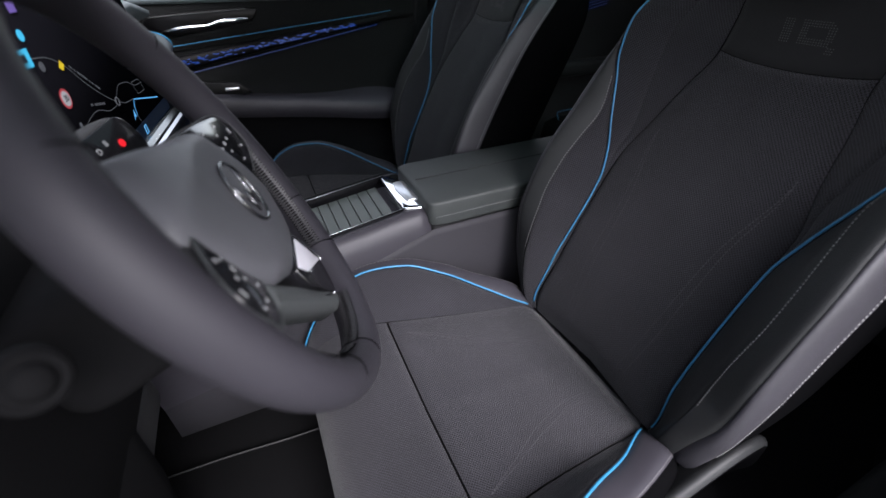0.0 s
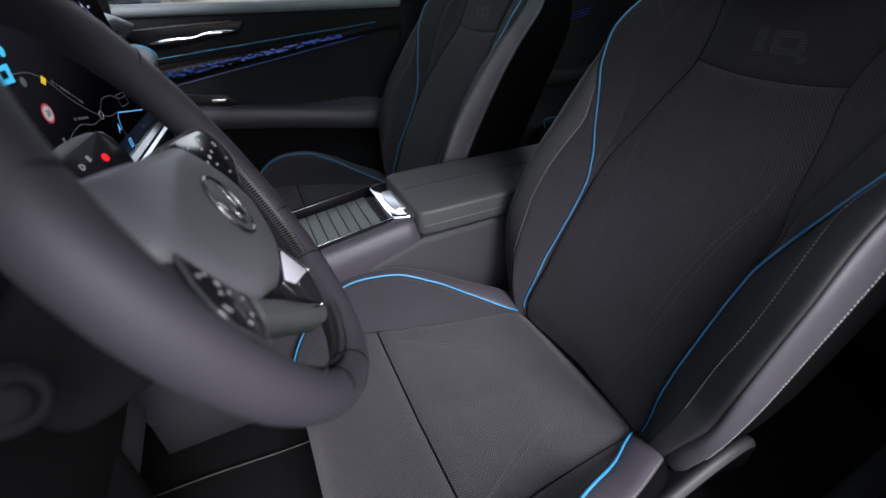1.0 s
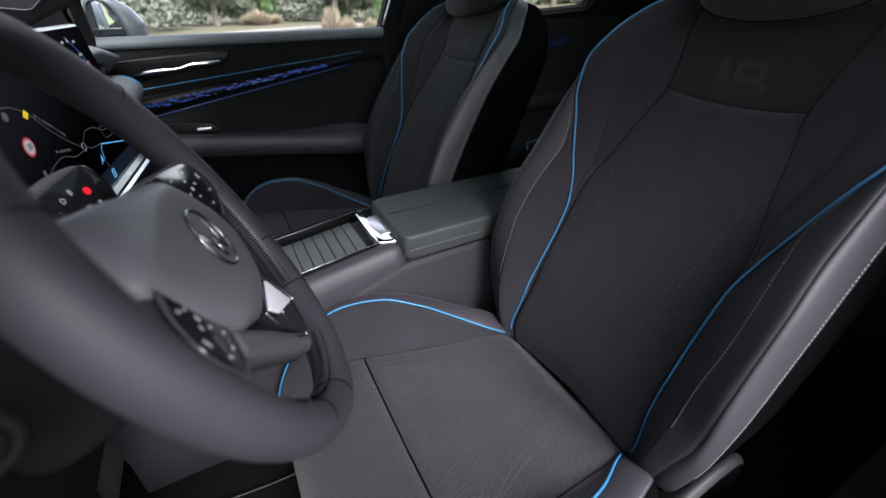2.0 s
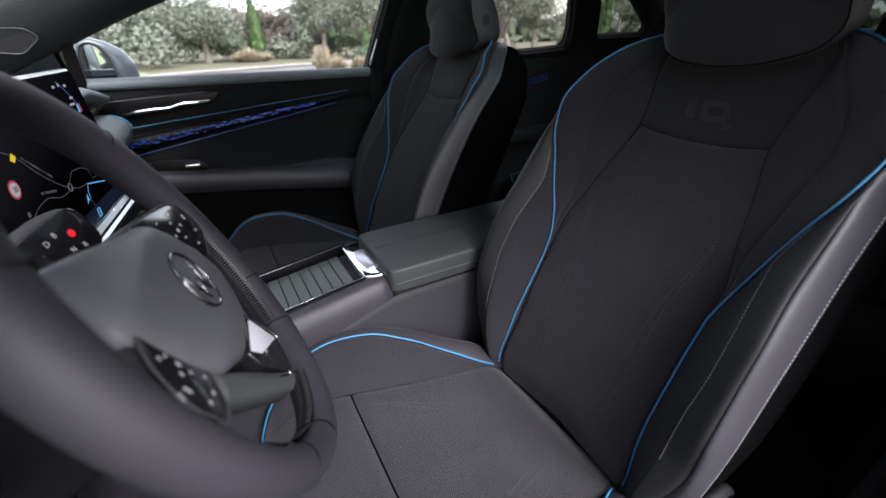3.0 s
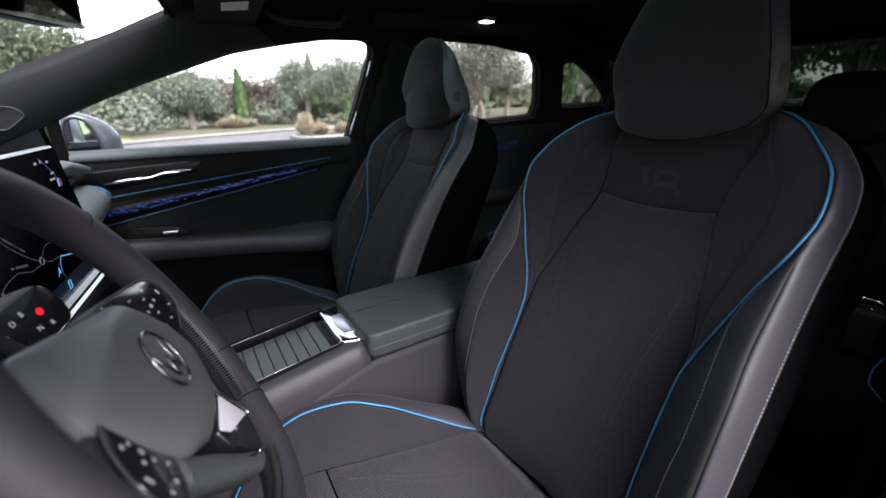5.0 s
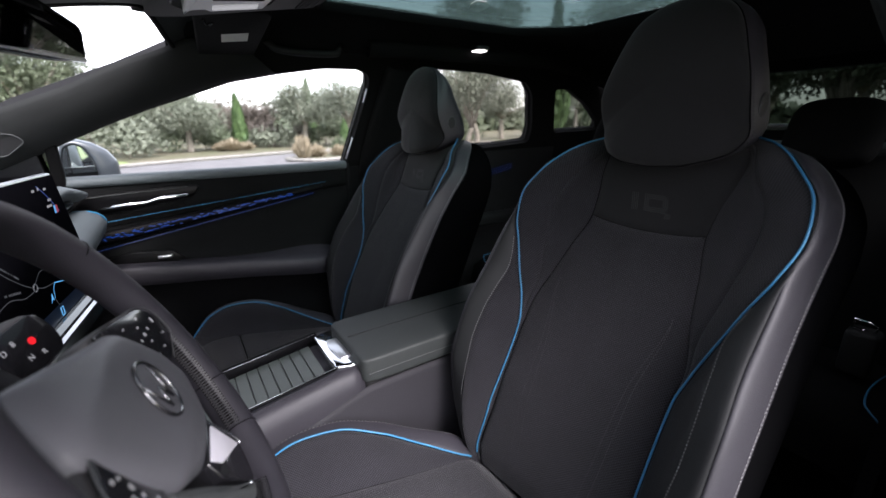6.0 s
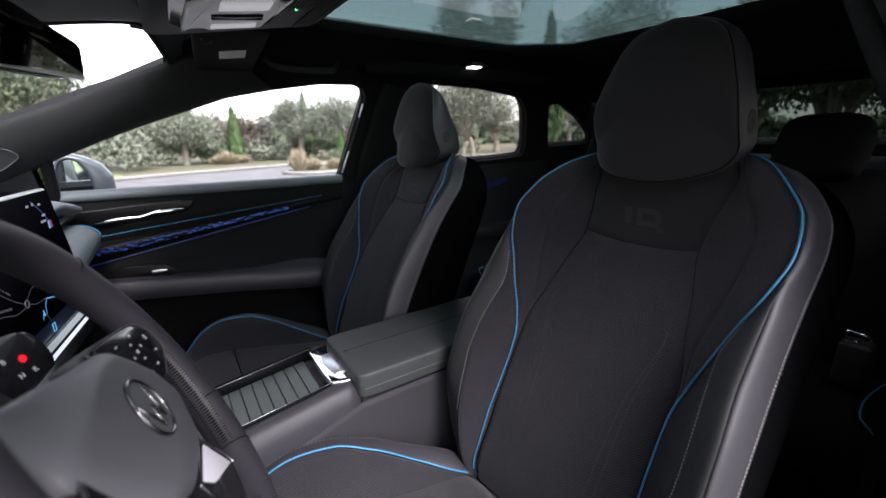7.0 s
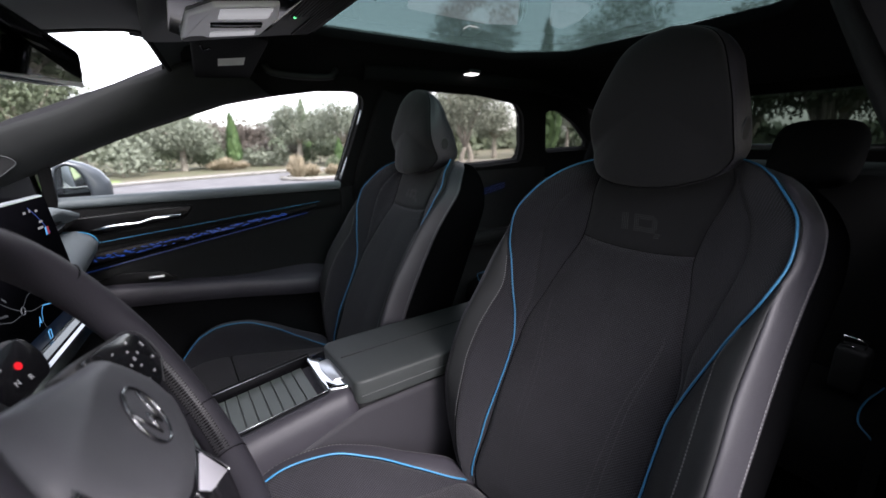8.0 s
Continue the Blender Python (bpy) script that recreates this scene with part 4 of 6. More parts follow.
# decor strip with glowing pattern
st = []
for x in np.linspace(-.90, -.20, 36):
    k = (x + .90) / .70
    zt = .852 + .100 * k
    h = .036 * (1 - .55 * k)
    st.append([(x, 1.117, zt + h * .6), (x, 1.104, zt + h * .5), (x, 1.103, zt - h * .2), (x, 1.108, zt - h * .5), (x, 1.117, zt - h * .6)])
part("decor_strip", grid_bm(st), M_DECOR, door, "gloss black decor strip")
M_BLUE = glow("blue_ambient_light", (0.008, 0.065, 0.40), 0.5)
M_BLUE2 = glow("blue_light_line", (0.008, 0.04, 0.25), 0.3)
rnd = random.Random(4)
bm = bmesh.new()
for i in range(130):
    k = 0.06 + 0.78 * (i + rnd.random() * .8) / 130
    x = -.90 + .70 * k
    zt = .850 + .100 * k
    hh = .034 * (1 - .55 * k)
    w, z0 = 0.004 + rnd.random() * .007, zt - hh * .18 + rnd.random() * hh * .50
    dz = .0016 + rnd.random() * .002
    q = [bm.verts.new((x, 1.1022, z0)), bm.verts.new((x + w, 1.1022, z0 + w * .15)), bm.verts.new((x + w * .7, 1.1022, z0 + dz + w * .15)), bm.verts.new((x - w * .3, 1.1022, z0 + dz))]
    bm.faces.new(q)
part("light_pattern", bm, M_BLUE, door, "glowing blue ripple pattern", kind="stuff")
part("light_line", tube_bm([(-.90 + .70 * k, 1.1075, .822 + .116 * k) for k in np.linspace(0, .95, 20)], 0.0013, 6), M_BLUE2, door, "thin blue light line")
line = smooth_line([(-0.839, 1.1035, 0.909), (-0.714, 1.1035, 0.921), (-0.59, 1.1035, 0.932), (-0.455, 1.1035, 0.945), (-0.309, 1.1035, 0.958), (-0.184, 1.1035, 0.97)], 60)
part("blue_stitching", stitches_bm(line, np.tile((0, -1.0, 0.1), (60, 1)), 0.006, 0.0046, 0.0008), M_BLUETHREAD, door, kind="stuff")
# switch panel
ring = rounded([(-.88, .800), (-.86, .812), (-.79, .826), (-.69, .816), (-.655, .786), (-.70, .776), (-.86, .788)], .008, 3)
fz = Matrix(((1, 0, 0, 0), (0, 0, -1, 1.096), (0, 1, 0, -.012), (0, 0, 0, 1)))
sw = part("switch_panel", prism_bm(ring, 0.006, fz, 0.002), M_DARKGLOSS, door, "gloss black window switch panel")
part("window_switch", box_bm(-.73, -.69, 1.082, 1.092, .785, .793, 0.002), M_SATIN, sw)
part("door_shut_edge", box_bm(-.108, -.094, 1.10, 1.16, .36, 1.03, 0.004), M_HEADLINER, door)

# rear passenger door and its light strip
rdoor = thing("door_rear_passenger", (.5, 1.16, .32), "closed black rear door with faint blue light strip", "car door")
XR = np.linspace(.10, 1.0, 12)
part("door_panel", sheet_y([(1.055, 1.065, 1.12), (1.03, 1.04, 1.10), (.97, .98, 1.105), (.90, .92, 1.115), (.80, .80, 1.10), (.6, .6, 1.10), (.35, .35, 1.12)], XR), M_LEATHER_D, rdoor)
part("armrest", box_bm(.3, .95, 1.05, 1.11, .70, .76, .02, 3), M_LEATHER_D, rdoor)
for k in range(3):
    part("light_strip", tube_bm([(.50, 1.103, .915 + .012 * k), (.72, 1.103, .955 + .010 * k)], 0.0009, 6), M_BLUE2, rdoor, "blue light line")

# ---- centre console ----
con = thing("centre_console", (-.45, .37, .29), "grey leather centre console with sliding shutter tray", "console")


def deck(x, z):
    """The console's top falls away towards the dashboard."""
    return z + .14 * min(0.0, x + .44)


def tilted(bm):
    for v in bm.verts:
        v.co.z = deck(v.co.x, v.co.z)
    return bm


def console_ring(x, z_top, y0, y1, drop):
    """Cross-section of the console body, over the top from the driver's side."""
    return [(x, y0 + .020, .352), (x, y0 + .004, .45), (x, y0, z_top - drop), (x, y0 + .001, z_top - .035), (x, y0 + .008, z_top - .012), (x, y0 + .024, z_top - .001), (x, y0 + .038, z_top - .003), (x, y0 + .040, z_top - .025),
            (x, y1 - .0125, z_top - .025), (x, y1 - .012, z_top - .002), (x, y1 - .008, z_top - .002), (x, y1 - .002, z_top - .010), (x, y1, z_top - .05), (x, y1 - .01, .30)]


rows = []
for x in np.linspace(-.955, -.405, 26):
    zt = deck(x, .712)
    y0 = pchip((-1.02, -.7, -.5, -.405), (.262, .274, .281, .284), x)
    rows.append(console_ring(x, zt, float(y0), .492, .06))
bm = grid_bm(rows)
bm.verts.ensure_lookup_table()
bm.faces.new([bm.verts[25 * 14 + i] for i in range(14)])
bmesh.ops.recalc_face_normals(bm, faces=bm.faces[:])
part("console_body", bm, M_LEATHER, con, "smooth grey leather console side")
# lower side panel with a sloping seam
rows = []
for x in np.linspace(-.955, .05, 30):
    zt = np.interp(x, (-1.0, -.62, -.5, -.40, .05), (.50, .610, .641, .672, .677))
    rows.append([(x, .280, .340), (x, .268, .345), (x, .2725, .45), (x, .2765, zt - .012), (x, .2785, zt - .003), (x, .2835, zt)])
part("side_panel", grid_bm(rows), M_SIDE, con, "dark grey grained console side panel")
part("side_panel", grid_bm([[(p[0], 2 * MID - p[1] + .02, p[2]) for p in r] for r in rows]), M_PLASTIC, con)
part("console_core", box_bm(-.40, .08, .292, .468, .30, .682, .01), M_PLASTIC, con)
# armrest lid
lid = part("armrest_lid", superellipsoid_bm((-.168, .375, .7075), ((1, 0, 0), (0, 1, 0), (0, 0, 1)), (.243, .101, .0275), 0.16, 0.13, 96, 24, lambda p: [p[0], p[1], p[2] + 0.003 * (1 - (p[1] / .101) ** 2) * (p[2] > 0)]), M_LID, con, "padded grey-green leather armrest lid")
for y, z, nn, th in ((.2752, .704, (0, -1, .2), M_THREAD_D), (.378, .7382, (0, 0, 1), M_THREAD_D)):
    line = np.array([(x, y, z) for x in np.linspace(-.400, .05, 60)])
    if nn[2] < .9:
        part("lid_stitching", stitches_bm(line + (0, -.002, 0), np.tile(nn, (60, 1)), .0055, .004, .0008), th, lid, kind="stuff")
    else:
        part("lid_seam", tube_bm(line, .0012, 6), M_LEATHER_D, lid)
# tray with shutter slats
part("tray_bed", tilted(box_bm(-.72, -.44, .322, .478, .676, .686, .002)), M_GLOSS, con, "gloss black tray bed")
for y, nm in ((.3205, "tray_trim"), (.4775, "tray_trim")):
    part(nm, tilted(tube_bm([(-.72, y, .7125), (-.445, y, .7125)], .0007, 6)), M_SATIN, con, "thin bright tray edge")
for y0, y1 in ((.3185, .3225), (.4745, .4785)):
    part("tray_wall", tilted(box_bm(-.72, -.44, y0, y1, .684, .7128, .001, 1)), M_DECOR, con, "gloss black tray wall")
part("tray_side", tilted(box_bm(-.72, -.44, .4785, .489, .690, .7150, .003)), M_DECOR, con, "gloss black rail along the tray")
slat = box_bm(-.0104, .0104, -.074, .074, -.0035, .0035, .0012, 1)
slat_ob = None
for i in range(12):
    x = -.472 - .022 * i
    if slat_ob is None:
        slat_ob = part("shutter_slat", slat, M_SLAT, con, "matt grey-green shutter slat", smooth=False)
        slat_ob.location = Vector((x, .3985, deck(x, .6905))) - BASE[con.name]
        slat_ob.rotation_euler = (0, -math.atan(.14), 0)
        me0 = slat_ob.data
        for v in me0.vertices:
            v.co += BASE[con.name]
    else:
        o = new("shutter_slat", slat_ob.data)
        o.parent = con
        o.rotation_euler = (0, -math.atan(.14), 0)
        o.location = Vector((x, .3985, deck(x, .6905))) - BASE[con.name]
# chrome grip across the shutter
grip = prism_bm(rounded([(-.452, .318), (-.452, .464), (-.412, .470), (-.403, .455), (-.403, .312), (-.415, .306)], .008, 3), .022, pose(0, 0, .694), .004, 3)
gp = part("shutter_grip", grip, M_CHROME, con, "polished chrome shutter grip")
part("grip_inlay", prism_bm(rounded([(-.434, .338), (-.440, .395), (-.434, .425), (-.412, .425), (-.409, .338)], .006, 3), .003, pose(0, 0, .7155), .001), M_SATIN, gp)

# ---- dashboard ----
dash = thing("dashboard", (-1.1, .37, .30), "dark grey padded dashboard with blue-grey pad and stitching", "dashboard")
PROFILE = [(-1.42, 1.06), (-1.1, 1.055), (-.95, 1.045), (-.885, 1.036), (-.868, 1.026), (-.872, 1.014), (-.905, 1.002), (-.912, .975), (-.905, .955)]
rows = []
for y in np.linspace(-.34, 1.068, 40):
    lift = .025 * math.exp(-((y - 0.0) / .2) ** 2)
    back = -.085 * float(np.clip((.70 - y) / .05, 0, 1))
    rows.append([(x + back + .02 * math.exp(-((y - 1.08) / .1) ** 2), y, z + lift - .03 * np.clip((y - .95) / .14, 0, 1)) for x, z in PROFILE])
part("dash_top", grid_bm(rows), M_LEDGE, dash, "soft blue-grey dash top")
rows = []
for y in np.linspace(.66, 1.065, 26):
    e = np.clip((1.065 - y) / .03, 0, 1) ** .5
    rows.append([(-.915, y, .958), (-.86, y, .955 + .003 * e), (-.832 - .02 * (1 - e), y, .944), (-.820 - .03 * (1 - e), y, .925), (-.826 - .03 * (1 - e), y, .90), (-.86 - .02 * (1 - e), y, .872), (-.93, y, .86)])
bm = grid_bm(rows)
part("dash_pad", bm, M_LEDGE, dash, "blue-grey leather dash pad")
line = smooth_line([(-.90, 1.045, .9575), (-.858, 1.045, .955), (-.833, 1.045, .944), (-.822, 1.045, .925), (-.829, 1.045, .90)], 30)
part("dash_stitching", stitches_bm(line, np.tile((.6, .3, .7), (30, 1)), .005, .0044, .0020), M_BLUETHREAD, dash, kind="stuff")
part("dash_stitching", stitches_bm(line - (0, .006, 0), np.tile((.6, .3, .7), (30, 1)), .005, .0042, .0009), M_BLUETHREAD, dash, kind="stuff")
for z in (.966, .978, .990):
    part("vent_slat", box_bm(-.915, -.880, .68, 1.05, z - .002, z + .002, .001, 1), M_GLOSS if z != .978 else M_SATIN, dash)
rows = []
for y in np.linspace(-.34, 1.085, 40):
    back = -.085 * float(np.clip((.70 - y) / .05, 0, 1))
    rows.append([(-.905 + back, y, .958), (-.90 + back, y, .90), (-.90 + back, y, .80), (-.905, y, .70), (-.95, y, .60), (-1.05, y, .50), (-1.40, y, .48)])
# Lower dash parts share the colour that carries the footwell's shade.
part("dash_lower", grid_bm(rows), M_UNDER, dash, "grained lower dash, darkened for the shade there")
# knee panel left of and under the wheel
rows = []
for y in np.linspace(-.33, .24, 20):
    e = .02 * np.clip((abs(y + .02) - .12) / .15, 0, 1)
    rows.append([(-.92, y, .985), (-.870 - e, y, .955), (-.852 - e, y, .88), (-.858 - e, y, .78), (-.872 - e, y, .69), (-.90 - e, y, .655), (-.96, y, .640)])
part("knee_panel", grid_bm(rows), M_UNDER, dash, "dark grey knee panel, darkened for shade below the wheel")
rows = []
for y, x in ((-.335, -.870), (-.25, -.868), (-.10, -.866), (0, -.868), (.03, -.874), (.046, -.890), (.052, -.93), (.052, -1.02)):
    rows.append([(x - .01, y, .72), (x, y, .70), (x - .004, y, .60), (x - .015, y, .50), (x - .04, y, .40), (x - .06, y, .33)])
part("side_knee_panel", grid_bm(rows), M_UNDER, dash, "dark grey panel, darkened for shade beside the footwell")
part("column_shroud", superellipsoid_bm((-.80, 0.0, .885), ((.89, 0, .45), (0, 1, 0), (-.45, 0, .89)), (.085, .062, .052), .35, .4, 36, 16), M_UNDER, dash, "steering column shroud, darkened for shade")
part("knee_bin", box_bm(-.97, -.885, -.03, .15, .60, .66, .015, 3), M_PLASTIC, dash)
ped = thing("brake_pedal", (-1.02, .07, .36), "dark metal pedal lever under the dash", "pedal")
part("pedal_lever", tube_bm(smooth_line([(-1.06, .10, .62), (-1.0, .10, .54), (-.955, .095, .47), (-.965, .09, .41)], 16), .009, 8), M_SATIN, ped)
part("pedal_pad", box_bm(-.985, -.965, .05, .13, .37, .44, .005), M_PLASTIC, ped)

# ---- steering wheel ----
M_RED = glow("red_mark", (1.0, 0.02, 0.03), 0.9)
M_WHITE = glow("white_marks", (0.8, 0.82, 0.85), 0.35)
M_MARK = mat("printed_white_mark", (0.25, 0.255, 0.26), 0.6)
WA = 0.465
WC = np.array([-.703, 0.0, .955])
WN = np.array([math.cos(WA), 0, math.sin(WA)])
WV = np.array([-math.sin(WA), 0, math.cos(WA)])
WM = Matrix(((0, WV[0], WN[0], WC[0]), (1, 0, 0, WC[1]), (0, WV[2], WN[2], WC[2]), (0, 0, 0, 1)))   # (right, up, towards the driver)


def wp(a, b, n=0.0):
    return WM @ Vector((a, b, n))


wheel = thing("steering_wheel", tuple(wp(0, 0, -.08)), "dark grey leather steering wheel with gloss black button pads", "steering wheel")
rows = []
for a in np.linspace(0, 2 * np.pi, 120, False):
    c, s = math.cos(a), math.sin(a)
    R0 = .1755 + .003 * max(0, -s)
    tr = .0165 + .0025 * (math.exp(-((a - .55) / .3) ** 2) + math.exp(-((a - (math.pi - .55)) / .3) ** 2))
    ring = []
    for b in np.linspace(0, 2 * np.pi, 22, False):
        ring.append(wp(c * (R0 + tr * math.cos(b)), s * (R0 + tr * math.cos(b)), .0195 * math.sin(b)))
    rows.append(ring)
bm = grid_bm([[tuple(p) for p in r] for r in rows], closed_u=True, closed_v=True)
bmesh.ops.recalc_face_normals(bm, faces=bm.faces[:])
rim = part("rim", bm, M_RIM, wheel, "thick smooth leather rim")
for a in (-.62, -1.02, -2.12, -2.52, .62, 2.52):
    ring = [tuple(wp(math.cos(a) * (.1755 + .0172 * math.cos(b)), math.sin(a) * (.1755 + .0172 * math.cos(b)), .0202 * math.sin(b))) for b in np.linspace(0, 2 * np.pi, 24, False)]
    part("rim_seam", tube_bm(ring, .0005, 5, True), M_SHELL, rim)
# laced seam round the inside of the rim
LACED = ((-1.0, -.16), (-2.15, -1.5), (math.pi + .16, math.pi + .95))
for a0, a1 in LACED:
    rows = []
    for a in np.linspace(a0, a1, 60):
        rows.append([tuple(wp(math.cos(a) * (.1755 + .0172 * math.cos(b)), math.sin(a) * (.1755 + .0172 * math.cos(b)), .0202 * math.sin(b))) for b in np.linspace(math.pi - .52, math.pi + .26, 6)])
    part("seam_gap", grid_bm(rows), M_SHELL, rim, "black gap under the lacing")
bm = bmesh.new()
for a0, a1 in LACED:
    n = int(46 * abs(a1 - a0))
    for i in range(n):
        a = a0 + (a1 - a0) * i / n
        for da, n0 in ((.012, .012), (-.012, -.002)):
            p, q = [], []
            for k in range(4):
                t = k / 3
                aa = a + da * (t - .5) * 1.6
                b = math.pi - .48 + .68 * t
                rr = .1755 + .0188 * math.cos(b)
                q.append(wp(math.cos(aa) * rr, math.sin(aa) * rr, .0222 * math.sin(b)))
            sd = (wp(-math.sin(a), math.cos(a), 0) - wp(0, 0, 0)) * .0007
            for k in range(3):
                v4 = [bm.verts.new(q[k] - sd), bm.verts.new(q[k] + sd), bm.verts.new(q[k + 1] + sd), bm.verts.new(q[k + 1] - sd)]
                bm.faces.new(v4)
part("laced_seam", bm, M_LACE, rim, "black cross-laced seam", kind="stuff")

hub_ring = rounded([(-.114, .040), (-.098, .060), (-.086, .072), (-.074, .083), (-.056, .077), (-.033, .070), (.001, .057), (.048, .044), (.076, .016), (.102, -.019), (.106, -.060), (.085, -.084), (.059, -.092), (.015, -.088), (-.03, -.076), (-.078, -.045), (-.101, -.008), (-.112, .022)], .010, 4)
rows = []
for k in np.r_[np.linspace(0, .92, 24), .95, .97, .985, 1.0]:
    row = []
    for u, v in hub_ring:
        uu, vv = u * k, v * k
        fold = -.42 * max(0, vv - .046 - .03 * uu) - .05 * max(0, abs(uu) - .045) - .16 * max(0, -.045 - vv)
        row.append(tuple(wp(uu, vv, .011 + fold - .010 * k ** 14)))
    rows.append(row)
for dn in (-.012, -.03):
    rows.append([tuple(wp(u * .99, v * .99, -.006 + dn)) for u, v in hub_ring])
bm = grid_bm(rows, closed_u=True)
bmesh.ops.remove_doubles(bm, verts=bm.verts[:], dist=1e-5)
bmesh.ops.recalc_face_normals(bm, faces=bm.faces[:])
hub = part("airbag_cover", bm, M_HUB, wheel, "smooth grey airbag cover with a fold")
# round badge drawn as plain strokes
M_BADGE = mat("dark_badge_chrome", (0.17, 0.17, 0.175), 0.22, metal=1.0)
badge = part("badge", prism_bm([(math.cos(a) * .0275 + .001, math.sin(a) * .0275 - .005) for a in np.linspace(0, 2 * np.pi, 40, False)], .003, WM @ Matrix.Translation((0, 0, .0095)), .001), M_HUB, hub, "round grey badge")
part("badge_ring", tube_bm([tuple(wp(math.cos(a) * .0275 + .001, math.sin(a) * .0275 - .005, 0.0128)) for a in np.linspace(0, 2 * np.pi, 48, False)], .0016, 8, True), M_BADGE, badge)
for (u0, v0), (u1, v1) in (((-.018, .012), (-.007, -.020)), ((-.007, -.020), (.001, -.002)), ((.001, -.002), (.009, -.020)), ((.009, -.020), (.020, .012))):
    part("badge_stroke", tube_bm([tuple(wp(u0, v0 - .002, 0.0128)), tuple(wp(u1, v1 - .002, 0.0128))], .0015, 6), M_BADGE, badge)
for sg in (1, -1):
    WT = WM @ Matrix(((1, 0, 0, 0), (0, 1, 0, 0), (.20 * sg, 0, 1, -.027), (0, 0, 0, 1)))
    out = [(.055, .046), (.090, .038), (.140, .024), (.157, .004), (.153, -.022), (.120, -.036), (.075, -.030)]
    out = [(sg * a, b) for a, b in (out if sg > 0 else out[::-1])]
    sp = part("side_spoke", prism_bm(rounded([(sg * a, b) for a, b in ([(.05, .048), (.091, .0405), (.141, .0265), (.160, .005), (.156, -.024), (.121, -.0385), (.06, -.034)] if sg > 0 else [(.05, .048), (.091, .0405), (.141, .0265), (.160, .005), (.156, -.024), (.121, -.0385), (.06, -.034)][::-1])], .012, 3), .024, WT @ Matrix.Translation((0, 0, -.021)), .004), M_PLASTIC, wheel)
    pad = part("button_pad", prism_bm(rounded(out, .010, 4), .004, WT @ Matrix.Translation((0, 0, .004)), .0012), M_GLOSS, sp, "gloss black touch button pad")
    edge = [(sg * a, b) for a, b in ((.090, .039), (.140, .025), (.1585, .004), (.1545, -.023), (.120, -.0375))]
    part("pad_trim", tube_bm(smooth_line([tuple(WT @ Vector((a, b, .0075))) for a, b in edge], 26), .0005, 6), M_PLASTIC_L, sp)
    for a, b, w, h in ((.092, .026, .006, .002), (.122, .020, .005, .004), (.112, .004, .006, .006), (.112, .014, .005, .003), (.112, -.006, .005, .003), (.100, .004, .003, .005), (.124, .004, .003, .005), (.142, .004, .003, .010), (.140, -.014, .003, .004), (.122, -.022, .006, .003), (.104, -.020, .006, .002)):
        w, h = w * .62, h * .62
        part("button_mark", prism_bm([(sg * a - w / 2, b - h / 2), (sg * a + w / 2, b - h / 2), (sg * a + w / 2, b + h / 2), (sg * a - w / 2, b + h / 2)], .0004, WT @ Matrix.Translation((0, 0, .0082))), M_MARK, pad, smooth=False)
low = part("lower_spoke", prism_bm(rounded([(-.062, -.045), (.042, -.080), (.058, -.148), (.010, -.165), (-.055, -.095)], .010, 3), .018, WM @ Matrix.Translation((0, 0, -.034)), .003), M_UNDER, wheel)
FAR_ARM = [(.055, -.090), (.071, -.147), (.060, -.158), (.036, -.166), (.013, -.158), (-.018, -.107), (-.014, -.085)]
part("spoke_inlay", prism_bm(rounded(FAR_ARM[::-1], .005, 3), .022, WM @ Matrix.Translation((0, 0, -.024)), .002), M_GLOSS, low, "gloss black spoke inlay")
part("spoke_trim", tube_bm(smooth_line([tuple(wp(a, b, -.0015)) for a, b in ((.050, -.082), (.0565, -.100), (.0705, -.144), (.064, -.156), (.040, -.1665), (.018, -.162), (.006, -.150))], 40), .0019, 8), M_CHROME, low, "bright chrome spoke trim")
# Pale plate paints in the sky's reflection on the gloss inlay.
part("spoke_reflection", prism_bm(rounded([(-.012, -.087), (.001, -.106), (.061, -.141), (.050, -.094)], .003, 3), .0012, WM @ Matrix.Translation((0, 0, -.0016)), .0004), mat("pale_reflection", (0.50, 0.49, 0.53), 0.4, metal=0.2), low, "pale plate drawn as sky reflected in the gloss spoke")
arm = [(-.084, -.030), (-.043, -.080), (.022, -.168), (-.006, -.164), (-.046, -.116), (-.106, -.046)]
part("spoke_arm", prism_bm(rounded(arm[::-1], .010, 3), .026, WM @ Matrix.Translation((0, 0, -.027)), .009, 4), M_PLASTIC_L, wheel, "grey arm of the lower spoke")
part("steering_column", tube_bm([tuple(wp(0, -.005, -.03)), tuple(wp(0, -.01, -.09))], (.045, .05), 24), M_PLASTIC, wheel)

# selector stalk with its lit marks
stalk = thing("selector_stalk", tuple(wp(.05, 0, -.07)), "black drive selector stalk with white letters and red mark", "control stalk")
part("stalk_arm", tube_bm([tuple(wp(.03, .0, -.085)), (-.79, .09, .940), (-.825, .14, .945)], .007, 12), M_UNDER, stalk)
sn = Vector((.86, -.38, .33)).normalized()
su = Vector((.35, .92, .12)).normalized()
su = (su - sn * su.dot(sn)).normalized()
sv = sn.cross(su)
sc = Vector((-.815, .172, .944))
SM = Matrix(((su.x, sv.x, sn.x, sc.x), (su.y, sv.y, sn.y, sc.y), (su.z, sv.z, sn.z, sc.z), (0, 0, 0, 1)))
part("stalk_pod", superellipsoid_bm(sc - sn * .014, (su, sv, sn), (.056, .031, .018), .45, .6, 40, 16), M_PLASTIC, stalk, "rounded black stalk end")
part("stalk_face", prism_bm(rounded([(-.050, -.024), (.047, -.026), (.053, 0), (.045, .026), (-.040, .026), (-.053, 0)], .012, 4), .003, SM @ Matrix.Translation((0, 0, .002)), .001), M_GLOSS, stalk)
